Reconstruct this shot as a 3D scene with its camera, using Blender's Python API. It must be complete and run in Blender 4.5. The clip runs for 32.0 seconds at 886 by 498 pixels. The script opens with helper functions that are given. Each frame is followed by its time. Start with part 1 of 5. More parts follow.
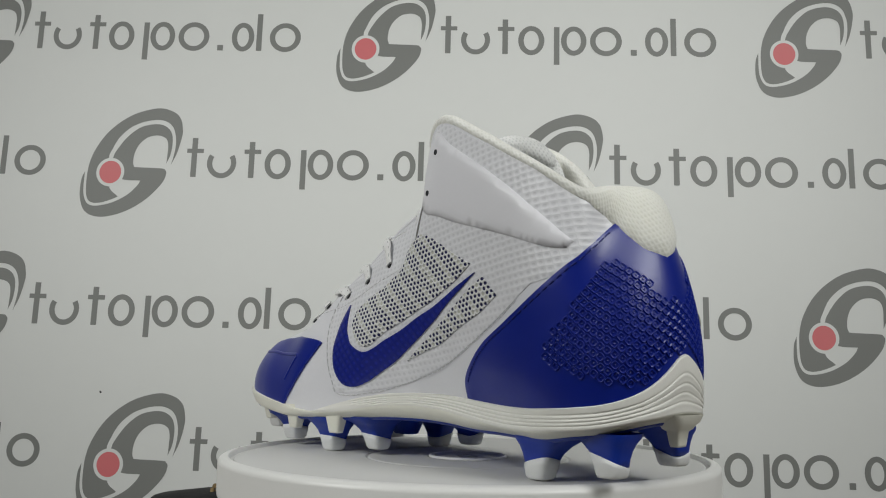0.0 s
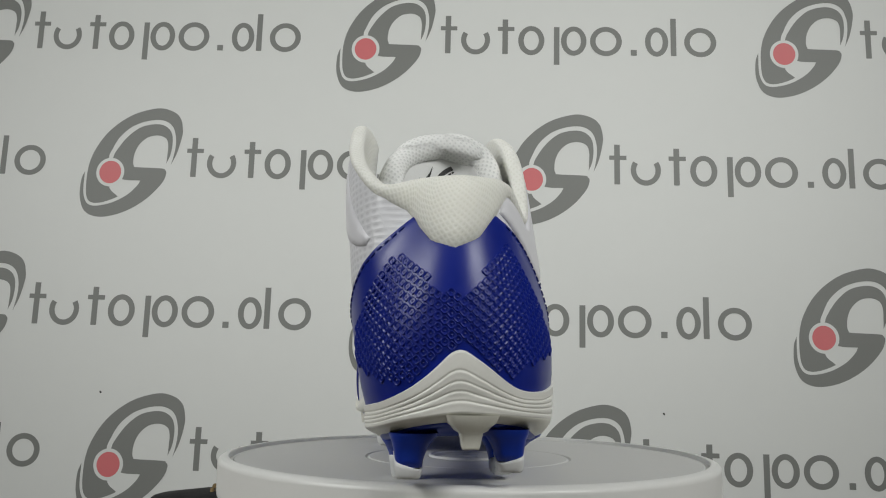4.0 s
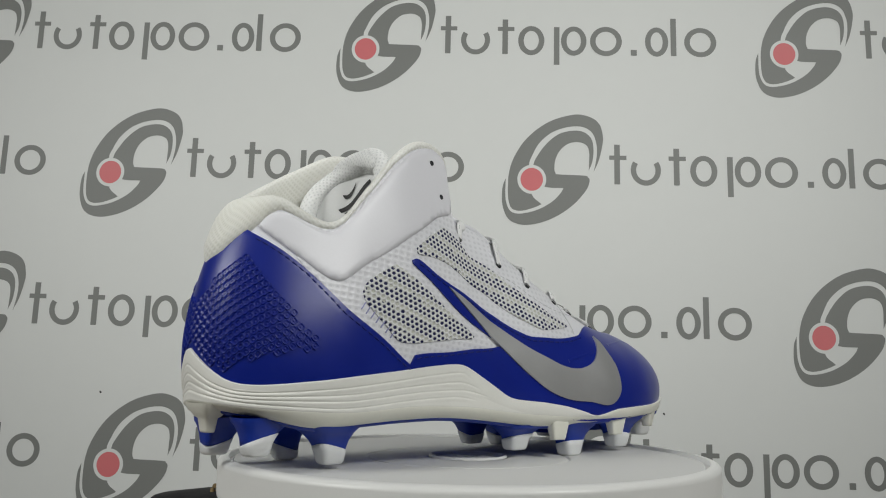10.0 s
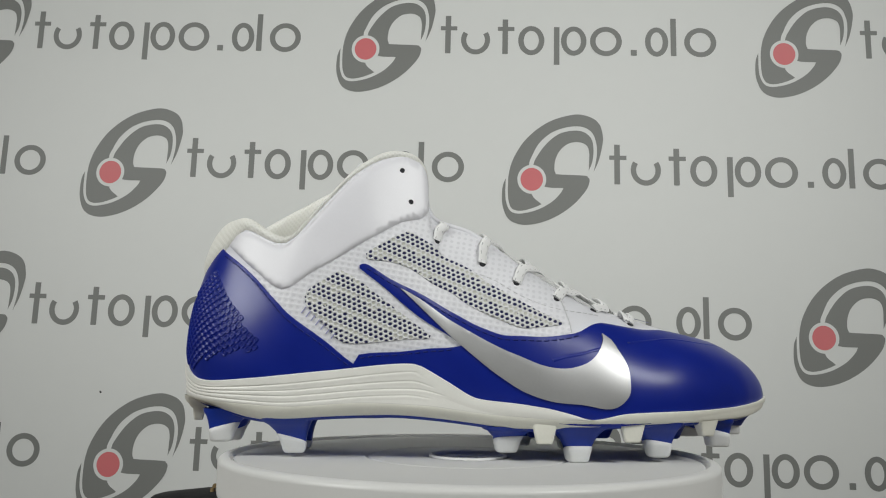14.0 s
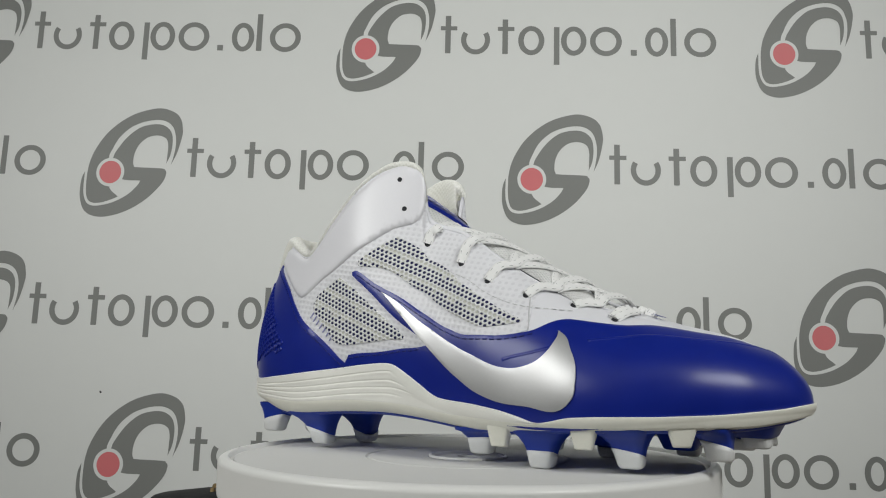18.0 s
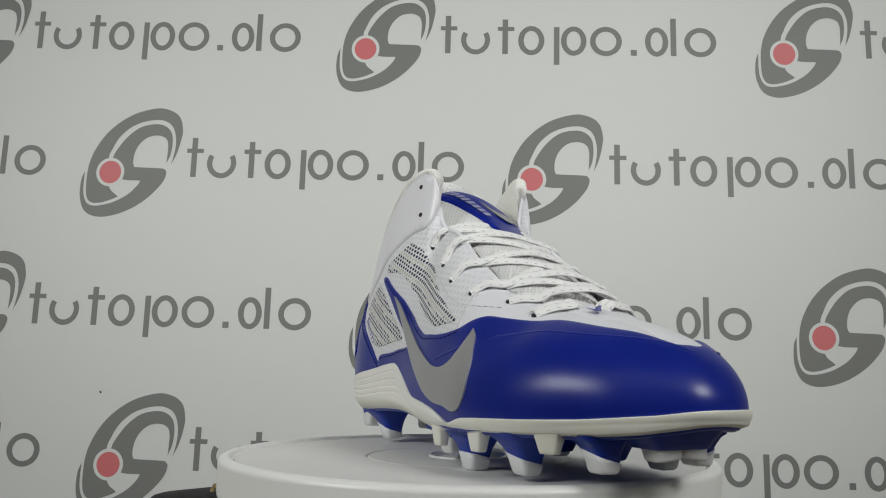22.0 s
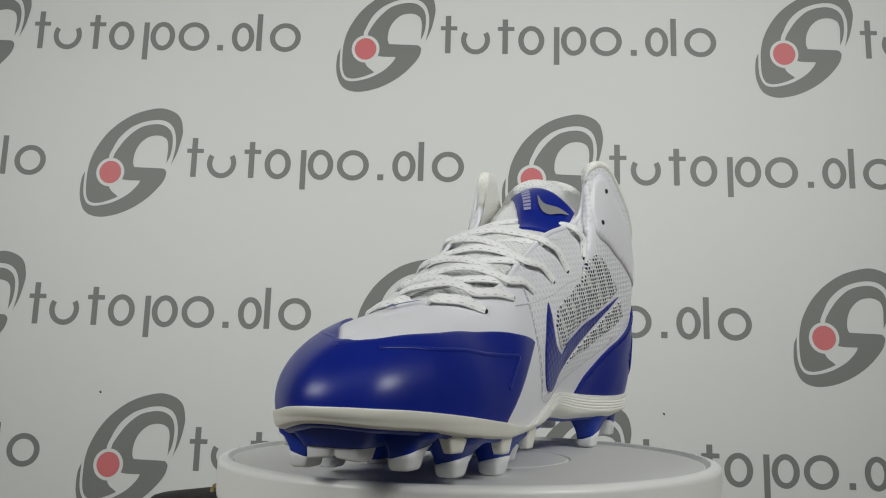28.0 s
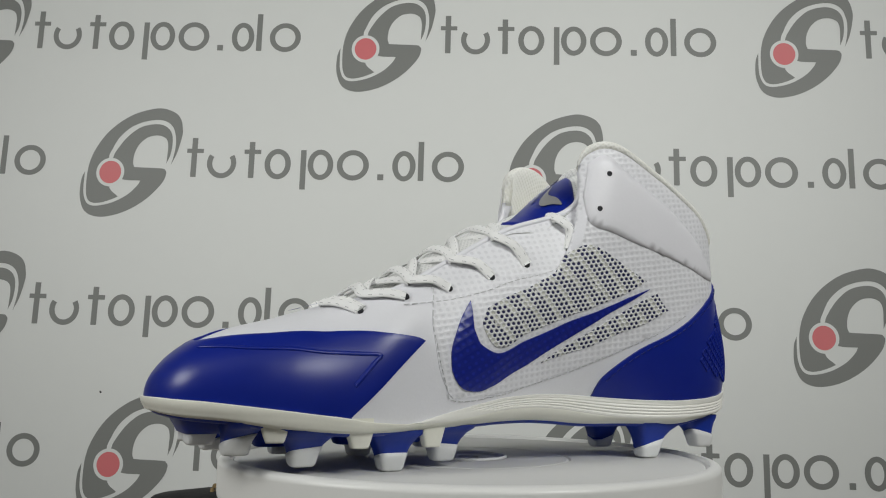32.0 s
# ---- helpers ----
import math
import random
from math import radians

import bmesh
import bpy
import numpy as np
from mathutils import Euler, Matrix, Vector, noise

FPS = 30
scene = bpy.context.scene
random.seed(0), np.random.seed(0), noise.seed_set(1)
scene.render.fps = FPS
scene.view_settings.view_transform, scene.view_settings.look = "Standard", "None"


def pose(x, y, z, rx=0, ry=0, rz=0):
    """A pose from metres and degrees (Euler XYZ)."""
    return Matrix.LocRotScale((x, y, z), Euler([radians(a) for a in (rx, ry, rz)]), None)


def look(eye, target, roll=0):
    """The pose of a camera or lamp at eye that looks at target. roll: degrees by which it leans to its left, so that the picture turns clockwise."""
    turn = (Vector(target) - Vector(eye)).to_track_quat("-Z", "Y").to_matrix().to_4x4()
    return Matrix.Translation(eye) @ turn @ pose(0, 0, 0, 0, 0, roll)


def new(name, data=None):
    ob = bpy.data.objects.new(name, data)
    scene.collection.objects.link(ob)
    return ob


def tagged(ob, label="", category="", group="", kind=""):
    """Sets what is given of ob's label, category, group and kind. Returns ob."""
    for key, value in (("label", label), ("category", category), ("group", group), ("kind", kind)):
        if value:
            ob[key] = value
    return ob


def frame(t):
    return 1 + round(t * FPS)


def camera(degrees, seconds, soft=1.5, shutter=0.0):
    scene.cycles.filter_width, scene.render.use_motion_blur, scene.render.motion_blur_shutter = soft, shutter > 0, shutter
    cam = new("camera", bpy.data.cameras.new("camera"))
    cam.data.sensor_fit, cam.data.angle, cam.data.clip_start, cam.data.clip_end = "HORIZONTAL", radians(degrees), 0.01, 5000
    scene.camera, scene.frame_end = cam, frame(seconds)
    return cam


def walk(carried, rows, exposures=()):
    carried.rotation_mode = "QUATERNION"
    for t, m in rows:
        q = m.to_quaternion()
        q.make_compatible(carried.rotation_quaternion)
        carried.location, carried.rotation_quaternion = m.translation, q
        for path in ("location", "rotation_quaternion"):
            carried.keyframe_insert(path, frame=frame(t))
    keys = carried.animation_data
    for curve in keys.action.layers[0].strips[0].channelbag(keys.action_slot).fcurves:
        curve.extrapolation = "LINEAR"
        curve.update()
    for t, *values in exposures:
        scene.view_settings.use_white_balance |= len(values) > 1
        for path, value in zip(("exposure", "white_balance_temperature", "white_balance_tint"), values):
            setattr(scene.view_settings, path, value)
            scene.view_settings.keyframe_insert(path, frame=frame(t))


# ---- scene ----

# The camera stands still; the turntable carries the shoe round in front of it.
EYE = Vector((0.0, -0.490, 0.0487))
AIM = Vector((-0.03038, 0.99165, 0.12533))
cam = camera(52.83, 32.0, soft=1.1)
walk(cam, [(0.0, look(EYE, EYE + AIM, 0.87)), (32.0, look(EYE, EYE + AIM, 0.87))])

# ---- light ----
world = bpy.data.worlds.new("world")
scene.world = world
world.use_nodes = True
world.node_tree.nodes["Background"].inputs[0].default_value = (0.9, 0.95, 1.0, 1)
world.node_tree.nodes["Background"].inputs[1].default_value = 0.05


def area(name, eye, target, wide, high, watts, colour, spread=110):
    lamp = bpy.data.lights.new(name, "AREA")
    lamp.shape, lamp.size, lamp.size_y, lamp.energy, lamp.color = "RECTANGLE", wide, high, watts, colour
    lamp.spread = radians(spread)
    ob = new(name, lamp)
    ob.matrix_world = look(eye, target)
    return ob


# two soft boxes on either side of the camera, plus an added overhead fill
area("softbox_lamp", (-0.94, -0.60, 0.64), (-0.08, 0.40, 0.20), 0.50, 0.34, 2.4, (0.99, 1.0, 0.97), 96)
area("softbox_lamp", (0.74, -0.78, 0.80), (0.02, 0.50, 0.32), 0.50, 0.34, 3.05, (0.99, 1.0, 0.97), 90)
area("overhead_fill", (0.0, -1.25, 1.70), (0.0, -0.75, 0.0), 2.4, 1.2, 3.5, (0.96, 1.0, 0.975), 160)
scene.view_settings.exposure = 0.0


# ---- materials ----
def mat(name, colour, rough=0.5, metal=0.0, var=0.06, scale=60.0, bump=0.0, bump_scale=400.0, spec=0.5, kind="noise", coat=0.0, second=0.03):
    """A surface with colour variation at two scales and a fine relief."""
    m = bpy.data.materials.new(name)
    m.use_nodes = True
    nt = m.node_tree
    bsdf = nt.nodes["Principled BSDF"]
    co = nt.nodes.new("ShaderNodeTexCoord")
    big = nt.nodes.new("ShaderNodeTexNoise")
    big.inputs["Scale"].default_value = scale
    big.inputs["Detail"].default_value = 6
    nt.links.new(co.outputs["Object"], big.inputs["Vector"])
    fine = nt.nodes.new("ShaderNodeTexNoise")
    fine.inputs["Scale"].default_value = scale * 14
    fine.inputs["Detail"].default_value = 3
    nt.links.new(co.outputs["Object"], fine.inputs["Vector"])
    add = nt.nodes.new("ShaderNodeMath")
    add.operation = "MULTIPLY_ADD"
    nt.links.new(fine.outputs["Fac"], add.inputs[0])
    add.inputs[1].default_value = second / max(var, 1e-4)
    nt.links.new(big.outputs["Fac"], add.inputs[2])
    ramp = nt.nodes.new("ShaderNodeMapRange")
    ramp.inputs["From Min"].default_value, ramp.inputs["From Max"].default_value = 0.3, 0.7 + second / max(var, 1e-4)
    ramp.inputs["To Min"].default_value, ramp.inputs["To Max"].default_value = 1 - var, 1 + var
    nt.links.new(add.outputs[0], ramp.inputs["Value"])
    mul = nt.nodes.new("ShaderNodeVectorMath")
    mul.operation = "SCALE"
    mul.inputs[0].default_value = colour[:3]
    nt.links.new(ramp.outputs["Result"], mul.inputs["Scale"])
    nt.links.new(mul.outputs["Vector"], bsdf.inputs["Base Color"])
    rr = nt.nodes.new("ShaderNodeMapRange")
    rr.inputs["To Min"].default_value, rr.inputs["To Max"].default_value = max(rough - 0.07, 0.02), rough + 0.07
    nt.links.new(big.outputs["Fac"], rr.inputs["Value"])
    nt.links.new(rr.outputs["Result"], bsdf.inputs["Roughness"])
    bsdf.inputs["Metallic"].default_value = metal
    bsdf.inputs["Specular IOR Level"].default_value = spec
    bsdf.inputs["Coat Weight"].default_value = coat
    bsdf.inputs["Coat Roughness"].default_value = 0.15
    if bump:
        if kind == "cells":
            tex = nt.nodes.new("ShaderNodeTexVoronoi")
            tex.inputs["Randomness"].default_value = 0.25
            out = tex.outputs["Distance"]
        else:
            tex = nt.nodes.new("ShaderNodeTexNoise")
            tex.inputs["Detail"].default_value = 4
            out = tex.outputs["Fac"]
        tex.inputs["Scale"].default_value = bump_scale
        nt.links.new(co.outputs["Object"], tex.inputs["Vector"])
        bp = nt.nodes.new("ShaderNodeBump")
        bp.inputs["Strength"].default_value = bump
        bp.inputs["Distance"].default_value = 0.0006
        nt.links.new(out, bp.inputs["Height"])
        nt.links.new(bp.outputs["Normal"], bsdf.inputs["Normal"])
    return m


def uv_mat(name, colour, hole, pitch, size, rough=0.6, depth=0.8, turn=0.6):
    """Woven or perforated fabric: a lattice of holes laid out in the panel's own metres."""
    m = mat(name, colour, rough)
    nt = m.node_tree
    bsdf = nt.nodes["Principled BSDF"]
    base = bsdf.inputs["Base Color"].links[0].from_socket
    uv = nt.nodes.new("ShaderNodeUVMap")
    mp = nt.nodes.new("ShaderNodeMapping")
    mp.inputs["Rotation"].default_value = (0, 0, turn)
    mp.inputs["Scale"].default_value = (1 / pitch, 1 / pitch, 1)
    nt.links.new(uv.outputs["UV"], mp.inputs["Vector"])
    vor = nt.nodes.new("ShaderNodeTexVoronoi")
    vor.voronoi_dimensions = "2D"
    vor.inputs["Scale"].default_value = 1.0
    vor.inputs["Randomness"].default_value = 0.12
    nt.links.new(mp.outputs["Vector"], vor.inputs["Vector"])
    fac = nt.nodes.new("ShaderNodeMapRange")
    fac.inputs["From Min"].default_value, fac.inputs["From Max"].default_value = size + 0.07, size - 0.05
    nt.links.new(vor.outputs["Distance"], fac.inputs["Value"])
    mix = nt.nodes.new("ShaderNodeMix")
    mix.data_type = "RGBA"
    nt.links.new(fac.outputs["Result"], mix.inputs[0])
    nt.links.new(base, mix.inputs[6])
    mix.inputs[7].default_value = (*hole, 1)
    nt.links.new(mix.outputs[2], bsdf.inputs["Base Color"])
    bp = nt.nodes.new("ShaderNodeBump")
    bp.inputs["Strength"].default_value = depth
    bp.inputs["Distance"].default_value = 0.0008
    soft = nt.nodes.new("ShaderNodeMapRange")
    soft.inputs["From Min"].default_value, soft.inputs["From Max"].default_value = 0.1, 0.6
    nt.links.new(vor.outputs["Distance"], soft.inputs["Value"])
    nt.links.new(soft.outputs["Result"], bp.inputs["Height"])
    nt.links.new(bp.outputs["Normal"], bsdf.inputs["Normal"])
    return m


WHITE = mat("white_synthetic", (0.78, 0.78, 0.82), 0.45, var=0.03, bump=0.12, bump_scale=900)
WHITE_GRIP = uv_mat("white_embossed", (0.79, 0.79, 0.825), (0.70, 0.70, 0.735), 0.0034, 0.26, 0.42, 0.26, turn=0.17)
WHITE_PLATE = mat("white_moulded", (0.79, 0.785, 0.825), 0.38, var=0.02, bump=0.05, bump_scale=500)
BLUE = mat("royal_blue_leather", (0.0024, 0.0145, 0.238), 0.32, var=0.06, second=0.006, bump=0.03, bump_scale=450, spec=0.42)
BLUE_SOLE = mat("royal_blue_plastic", (0.004, 0.032, 0.33), 0.40, var=0.08, bump=0.08, bump_scale=300)
SILVER = mat("silver_foil", (0.55, 0.55, 0.555), 0.44, 0.75, var=0.05, bump=0.03, bump_scale=700)
CREAM = mat("cream_rubber", (0.83, 0.82, 0.735), 0.42, var=0.05, bump=0.06, bump_scale=250)
SOLE_WHITE = mat("white_rubber", (0.87, 0.86, 0.81), 0.42, var=0.04, bump=0.06, bump_scale=250)
TIP_WHITE = mat("white_plastic", (0.80, 0.81, 0.81), 0.40, var=0.04, bump=0.06, bump_scale=250)
KNIT = uv_mat("cream_knit", (0.83, 0.825, 0.765), (0.775, 0.77, 0.70), 0.0020, 0.24, 0.85, 0.3)
TONGUE_KNIT = uv_mat("grey_white_knit", (0.80, 0.805, 0.795), (0.66, 0.665, 0.66), 0.0021, 0.24, 0.85, 0.35)
for m in (KNIT, TONGUE_KNIT):
    m.node_tree.nodes["Principled BSDF"].inputs["Subsurface Weight"].default_value = 0.7
    m.node_tree.nodes["Principled BSDF"].inputs["Subsurface Radius"].default_value = (1.0, 1.0, 1.0)
    m.node_tree.nodes["Principled BSDF"].inputs["Subsurface Scale"].default_value = 0.010
PRINT = uv_mat("blue_print_on_mesh", (0.003, 0.012, 0.21), (0.008, 0.020, 0.30), 0.0042, 0.2, 0.32, 0.22)
LACE = mat("white_lace", (0.86, 0.86, 0.855), 0.8, var=0.04, scale=200, bump=0.25, bump_scale=1500)


def mesh_mat(name, turn, pitch=0.00265, dark_rows=0.5, period=5.0):
    """Airmesh: staggered round holes; bands of rows show the dark lining, the others a pale backing."""
    m = mat(name, (0.80, 0.80, 0.80), 0.7, var=0.03)
    nt = m.node_tree
    bsdf = nt.nodes["Principled BSDF"]
    base = bsdf.inputs["Base Color"].links[0].from_socket

    def calc(op, a, b=0.0, c=0.0):
        n = nt.nodes.new("ShaderNodeMath")
        n.operation = op
        for i, x in enumerate((a, b, c)):
            if isinstance(x, (int, float)):
                n.inputs[i].default_value = x
            else:
                nt.links.new(x, n.inputs[i])
        return n.outputs[0]

    uv = nt.nodes.new("ShaderNodeUVMap")
    mp = nt.nodes.new("ShaderNodeMapping")
    mp.inputs["Rotation"].default_value = (0, 0, turn)
    mp.inputs["Scale"].default_value = (1 / pitch, 1 / pitch, 1)
    nt.links.new(uv.outputs["UV"], mp.inputs["Vector"])
    wob = nt.nodes.new("ShaderNodeTexNoise")
    wob.inputs["Scale"].default_value = 0.5
    nt.links.new(mp.outputs["Vector"], wob.inputs["Vector"])
    sep = nt.nodes.new("ShaderNodeSeparateXYZ")
    nt.links.new(mp.outputs["Vector"], sep.inputs[0])
    x = calc("MULTIPLY_ADD", wob.outputs["Fac"], 0.35, sep.outputs[0])
    y = calc("MULTIPLY_ADD", wob.outputs["Fac"], 0.30, sep.outputs[1])
    root3 = math.sqrt(3)

    def cell(dx, dy):
        fx = calc("SUBTRACT", calc("FRACT", calc("ADD", x, dx)), 0.5)
        fy = calc("MULTIPLY", calc("SUBTRACT", calc("FRACT", calc("ADD", calc("DIVIDE", y, root3), dy)), 0.5), root3)
        return calc("SQRT", calc("ADD", calc("MULTIPLY", fx, fx), calc("MULTIPLY", fy, fy)))

    d = calc("MINIMUM", cell(0, 0), cell(0.5, 0.5))
    hole = nt.nodes.new("ShaderNodeMapRange")
    hole.inputs["From Min"].default_value, hole.inputs["From Max"].default_value = 0.36, 0.275
    nt.links.new(d, hole.inputs["Value"])
    # which band of rows a hole lies in, broken up a little
    patch = nt.nodes.new("ShaderNodeTexNoise")
    patch.inputs["Scale"].default_value = 0.38
    nt.links.new(mp.outputs["Vector"], patch.inputs["Vector"])
    band = calc("FRACT", calc("DIVIDE", calc("ROUND", calc("SUBTRACT", calc("DIVIDE", y, root3 / 2), 1.0)), period))
    dark = calc("LESS_THAN", calc("ADD", band, calc("MULTIPLY", calc("SUBTRACT", patch.outputs["Fac"], 0.5), 1.15)), dark_rows)
    inner = nt.nodes.new("ShaderNodeMix")
    inner.data_type = "RGBA"
    nt.links.new(dark, inner.inputs[0])
    inner.inputs[6].default_value = (0.60, 0.60, 0.54, 1)
    inner.inputs[7].default_value = (0.008, 0.010, 0.075, 1)
    mix = nt.nodes.new("ShaderNodeMix")
    mix.data_type = "RGBA"
    nt.links.new(hole.outputs["Result"], mix.inputs[0])
    nt.links.new(base, mix.inputs[6])
    nt.links.new(inner.outputs[2], mix.inputs[7])
    nt.links.new(mix.outputs[2], bsdf.inputs["Base Color"])
    bp = nt.nodes.new("ShaderNodeBump")
    bp.inputs["Strength"].default_value = 0.8
    bp.inputs["Distance"].default_value = 0.0008
    soft = nt.nodes.new("ShaderNodeMapRange")
    soft.inputs["From Min"].default_value, soft.inputs["From Max"].default_value = 0.2, 0.5
    nt.links.new(d, soft.inputs["Value"])
    nt.links.new(soft.outputs["Result"], bp.inputs["Height"])
    nt.links.new(bp.outputs["Normal"], bsdf.inputs["Normal"])
    return m


MESH = mesh_mat("perforated_mesh", 0.45, 0.0029, dark_rows=0.56, period=4.0)
MESH_DENSE = mesh_mat("perforated_mesh_dense", -0.87, 0.0029, dark_rows=0.60, period=4.0)


def lace_flecks(m):
    """Grey flecks woven along the middle of the lace."""
    nt = m.node_tree
    bsdf = nt.nodes["Principled BSDF"]
    base = bsdf.inputs["Base Color"].links[0].from_socket
    uv = nt.nodes.new("ShaderNodeUVMap")
    sep = nt.nodes.new("ShaderNodeSeparateXYZ")
    nt.links.new(uv.outputs["UV"], sep.inputs[0])

    def calc(op, a, b):
        n = nt.nodes.new("ShaderNodeMath")
        n.operation = op
        for i, x in enumerate((a, b)):
            if isinstance(x, (int, float)):
                n.inputs[i].default_value = x
            else:
                nt.links.new(x, n.inputs[i])
        return n.outputs[0]

    dash = calc("LESS_THAN", calc("MODULO", sep.outputs[0], 0.0052), 0.0019)
    off_ = calc("ABSOLUTE", calc("SUBTRACT", calc("MODULO", sep.outputs[1], 0.5), 0.25), 0)
    line = calc("MULTIPLY", dash, calc("LESS_THAN", calc("ABSOLUTE", calc("SUBTRACT", off_, 0.10), 0), 0.012))
    mix = nt.nodes.new("ShaderNodeMix")
    mix.data_type = "RGBA"
    nt.links.new(line, mix.inputs[0])
    nt.links.new(base, mix.inputs[6])
    mix.inputs[7].default_value = (0.40, 0.40, 0.41, 1)
    nt.links.new(mix.outputs[2], bsdf.inputs["Base Color"])


lace_flecks(LACE)
LINING = mat("woven_lining", (0.82, 0.825, 0.82), 0.75, var=0.03, bump=0.2, bump_scale=1200)
THREAD = mat("blue_thread", (0.006, 0.014, 0.17), 0.7, bump=0.3, bump_scale=2000)
GREY_THREAD = mat("grey_thread", (0.62, 0.62, 0.635), 0.8, bump=0.3, bump_scale=2000)
PALE_BLUE = mat("pale_blue_print", (0.33, 0.34, 0.56), 0.6)
# near-black disc colour, in place of the shade inside punched holes
DARK = mat("hole_shade", (0.02, 0.02, 0.025), 0.8)
INK = mat("black_print", (0.02, 0.02, 0.02), 0.6)
TABLE_TOP = mat("matt_white_plastic", (0.72, 0.72, 0.705), 0.8, var=0.02, spec=0.2, bump=0.08, bump_scale=700)
TABLE_SIDE = mat("satin_white_plastic", (0.87, 0.87, 0.85), 0.35, var=0.02, bump=0.04, bump_scale=300)
BANNER = mat("banner_vinyl", (0.66, 0.67, 0.655), 0.55, var=0.015, scale=3, bump=0.05, bump_scale=60)
BANNER_GREY = mat("banner_grey_ink", (0.185, 0.19, 0.18), 0.55, var=0.03, scale=20)
BANNER_RED = mat("banner_red_ink", (0.60, 0.15, 0.16), 0.55, var=0.03, scale=20)
WALL = mat("room_wall", (0.86, 0.86, 0.84), 0.8, var=0.03, scale=2, bump=0.1, bump_scale=40)
WOOD = mat("desk_laminate", (0.20, 0.17, 0.145), 0.5, var=0.08, scale=8)
FLOOR = mat("pale_vinyl_floor", (0.42, 0.40, 0.37), 0.6, var=0.05, scale=6)
BLACK_CLOTH = mat("black_cloth", (0.012, 0.012, 0.013), 0.8, var=0.2, bump=0.5, bump_scale=500)
STRAW = mat("tan_straw", (0.26, 0.18, 0.08), 0.8, var=0.25, scale=120, bump=0.5, bump_scale=600)


# ---- mesh helpers ----
def mesh_ob(name, verts, faces, material, parent=None, label="", smooth=True, uv=None, weld=0.0):
    me = bpy.data.meshes.new(name)
    me.from_pydata([tuple(map(float, p)) for p in verts], [], [tuple(map(int, f)) for f in faces])
    if uv is not None:
        layer = me.uv_layers.new(name="UVMap")
        idx = np.empty(len(me.loops), dtype=np.int32)
        me.loops.foreach_get("vertex_index", idx)
        layer.data.foreach_set("uv", np.asarray(uv, np.float32)[idx].ravel())
    if weld:
        bm = bmesh.new()
        bm.from_mesh(me)
        bmesh.ops.remove_doubles(bm, verts=bm.verts, dist=weld)
        bm.to_mesh(me)
        bm.free()
    me.materials.append(material)
    if smooth:
        me.polygons.foreach_set("use_smooth", [True] * len(me.polygons))
    me.update()
    ob = new(name, me)
    if parent is not None:
        ob.parent = parent
    if label:
        ob["label"] = label
    return ob


def part(name, bm, material, parent, label="", smooth=True):
    me = bpy.data.meshes.new(name)
    bm.to_mesh(me)
    bm.free()
    me.materials.append(material)
    if smooth:
        me.polygons.foreach_set("use_smooth", [True] * len(me.polygons))
    ob = new(name, me)
    ob.parent = parent
    if label:
        ob["label"] = label
    return ob


def sheet(P, loop_u=False, loop_v=False, flip=False):
    """Vertices and quads of a grid of points P[m, n, 3]."""
    m, n = P.shape[:2]
    faces = []
    for i in range(m if loop_u else m - 1):
        for j in range(n if loop_v else n - 1):
            a, b = i * n + j, ((i + 1) % m) * n + j
            c, d = ((i + 1) % m) * n + (j + 1) % n, i * n + (j + 1) % n
            faces.append((a, d, c, b) if flip else (a, b, c, d))
    return P.reshape(-1, 3), faces


def lathe(profile, sides=96, crisp=0.0):
    """A turned body from (radius, height) pairs."""
    a = np.linspace(0, 2 * np.pi, sides, endpoint=False)
    if crisp:
        full = [profile[0]]
        for (r0, z0), (r1, z1) in zip(profile, profile[1:]):
            run = math.hypot(r1 - r0, z1 - z0)
            if run > 4 * crisp:
                k = crisp / run
                full += [(r0 + (r1 - r0) * k, z0 + (z1 - z0) * k), (r1 + (r0 - r1) * k, z1 + (z0 - z1) * k)]
            full.append((r1, z1))
        profile = full
    P = np.array([[(r * np.cos(t), r * np.sin(t), z) for r, z in profile] for t in a])
    return sheet(P, loop_u=True)


def tube(path, wide, thick, ups=None, sides=10, caps=True):
    """A flat oval cord along a path."""
    path = np.asarray(path, float)
    tan = np.gradient(path, axis=0)
    tan /= np.maximum(np.linalg.norm(tan, axis=1, keepdims=True), 1e-9)
    up = np.tile([0.0, 0.0, 1.0], (len(path), 1)) if ups is None else np.asarray(ups, float)
    side = np.cross(tan, up)
    side /= np.maximum(np.linalg.norm(side, axis=1, keepdims=True), 1e-9)
    nrm = np.cross(side, tan)
    a = np.linspace(0, 2 * np.pi, sides, endpoint=False)
    P = path[:, None] + side[:, None] * (np.cos(a) * wide / 2)[None, :, None] + nrm[:, None] * (np.sin(a) * thick / 2)[None, :, None]
    v, f = sheet(P, loop_v=True, flip=True)
    if caps:
        n = len(path)
        f = f + [tuple(range(sides)), tuple(reversed(range((n - 1) * sides, n * sides)))]
    return v, f


def smooth_path(pts, n=8):
    pts = np.asarray(pts, float)
    f = np.linspace(0, len(pts) - 1, (len(pts) - 1) * n + 1)
    return spline(pts, f)


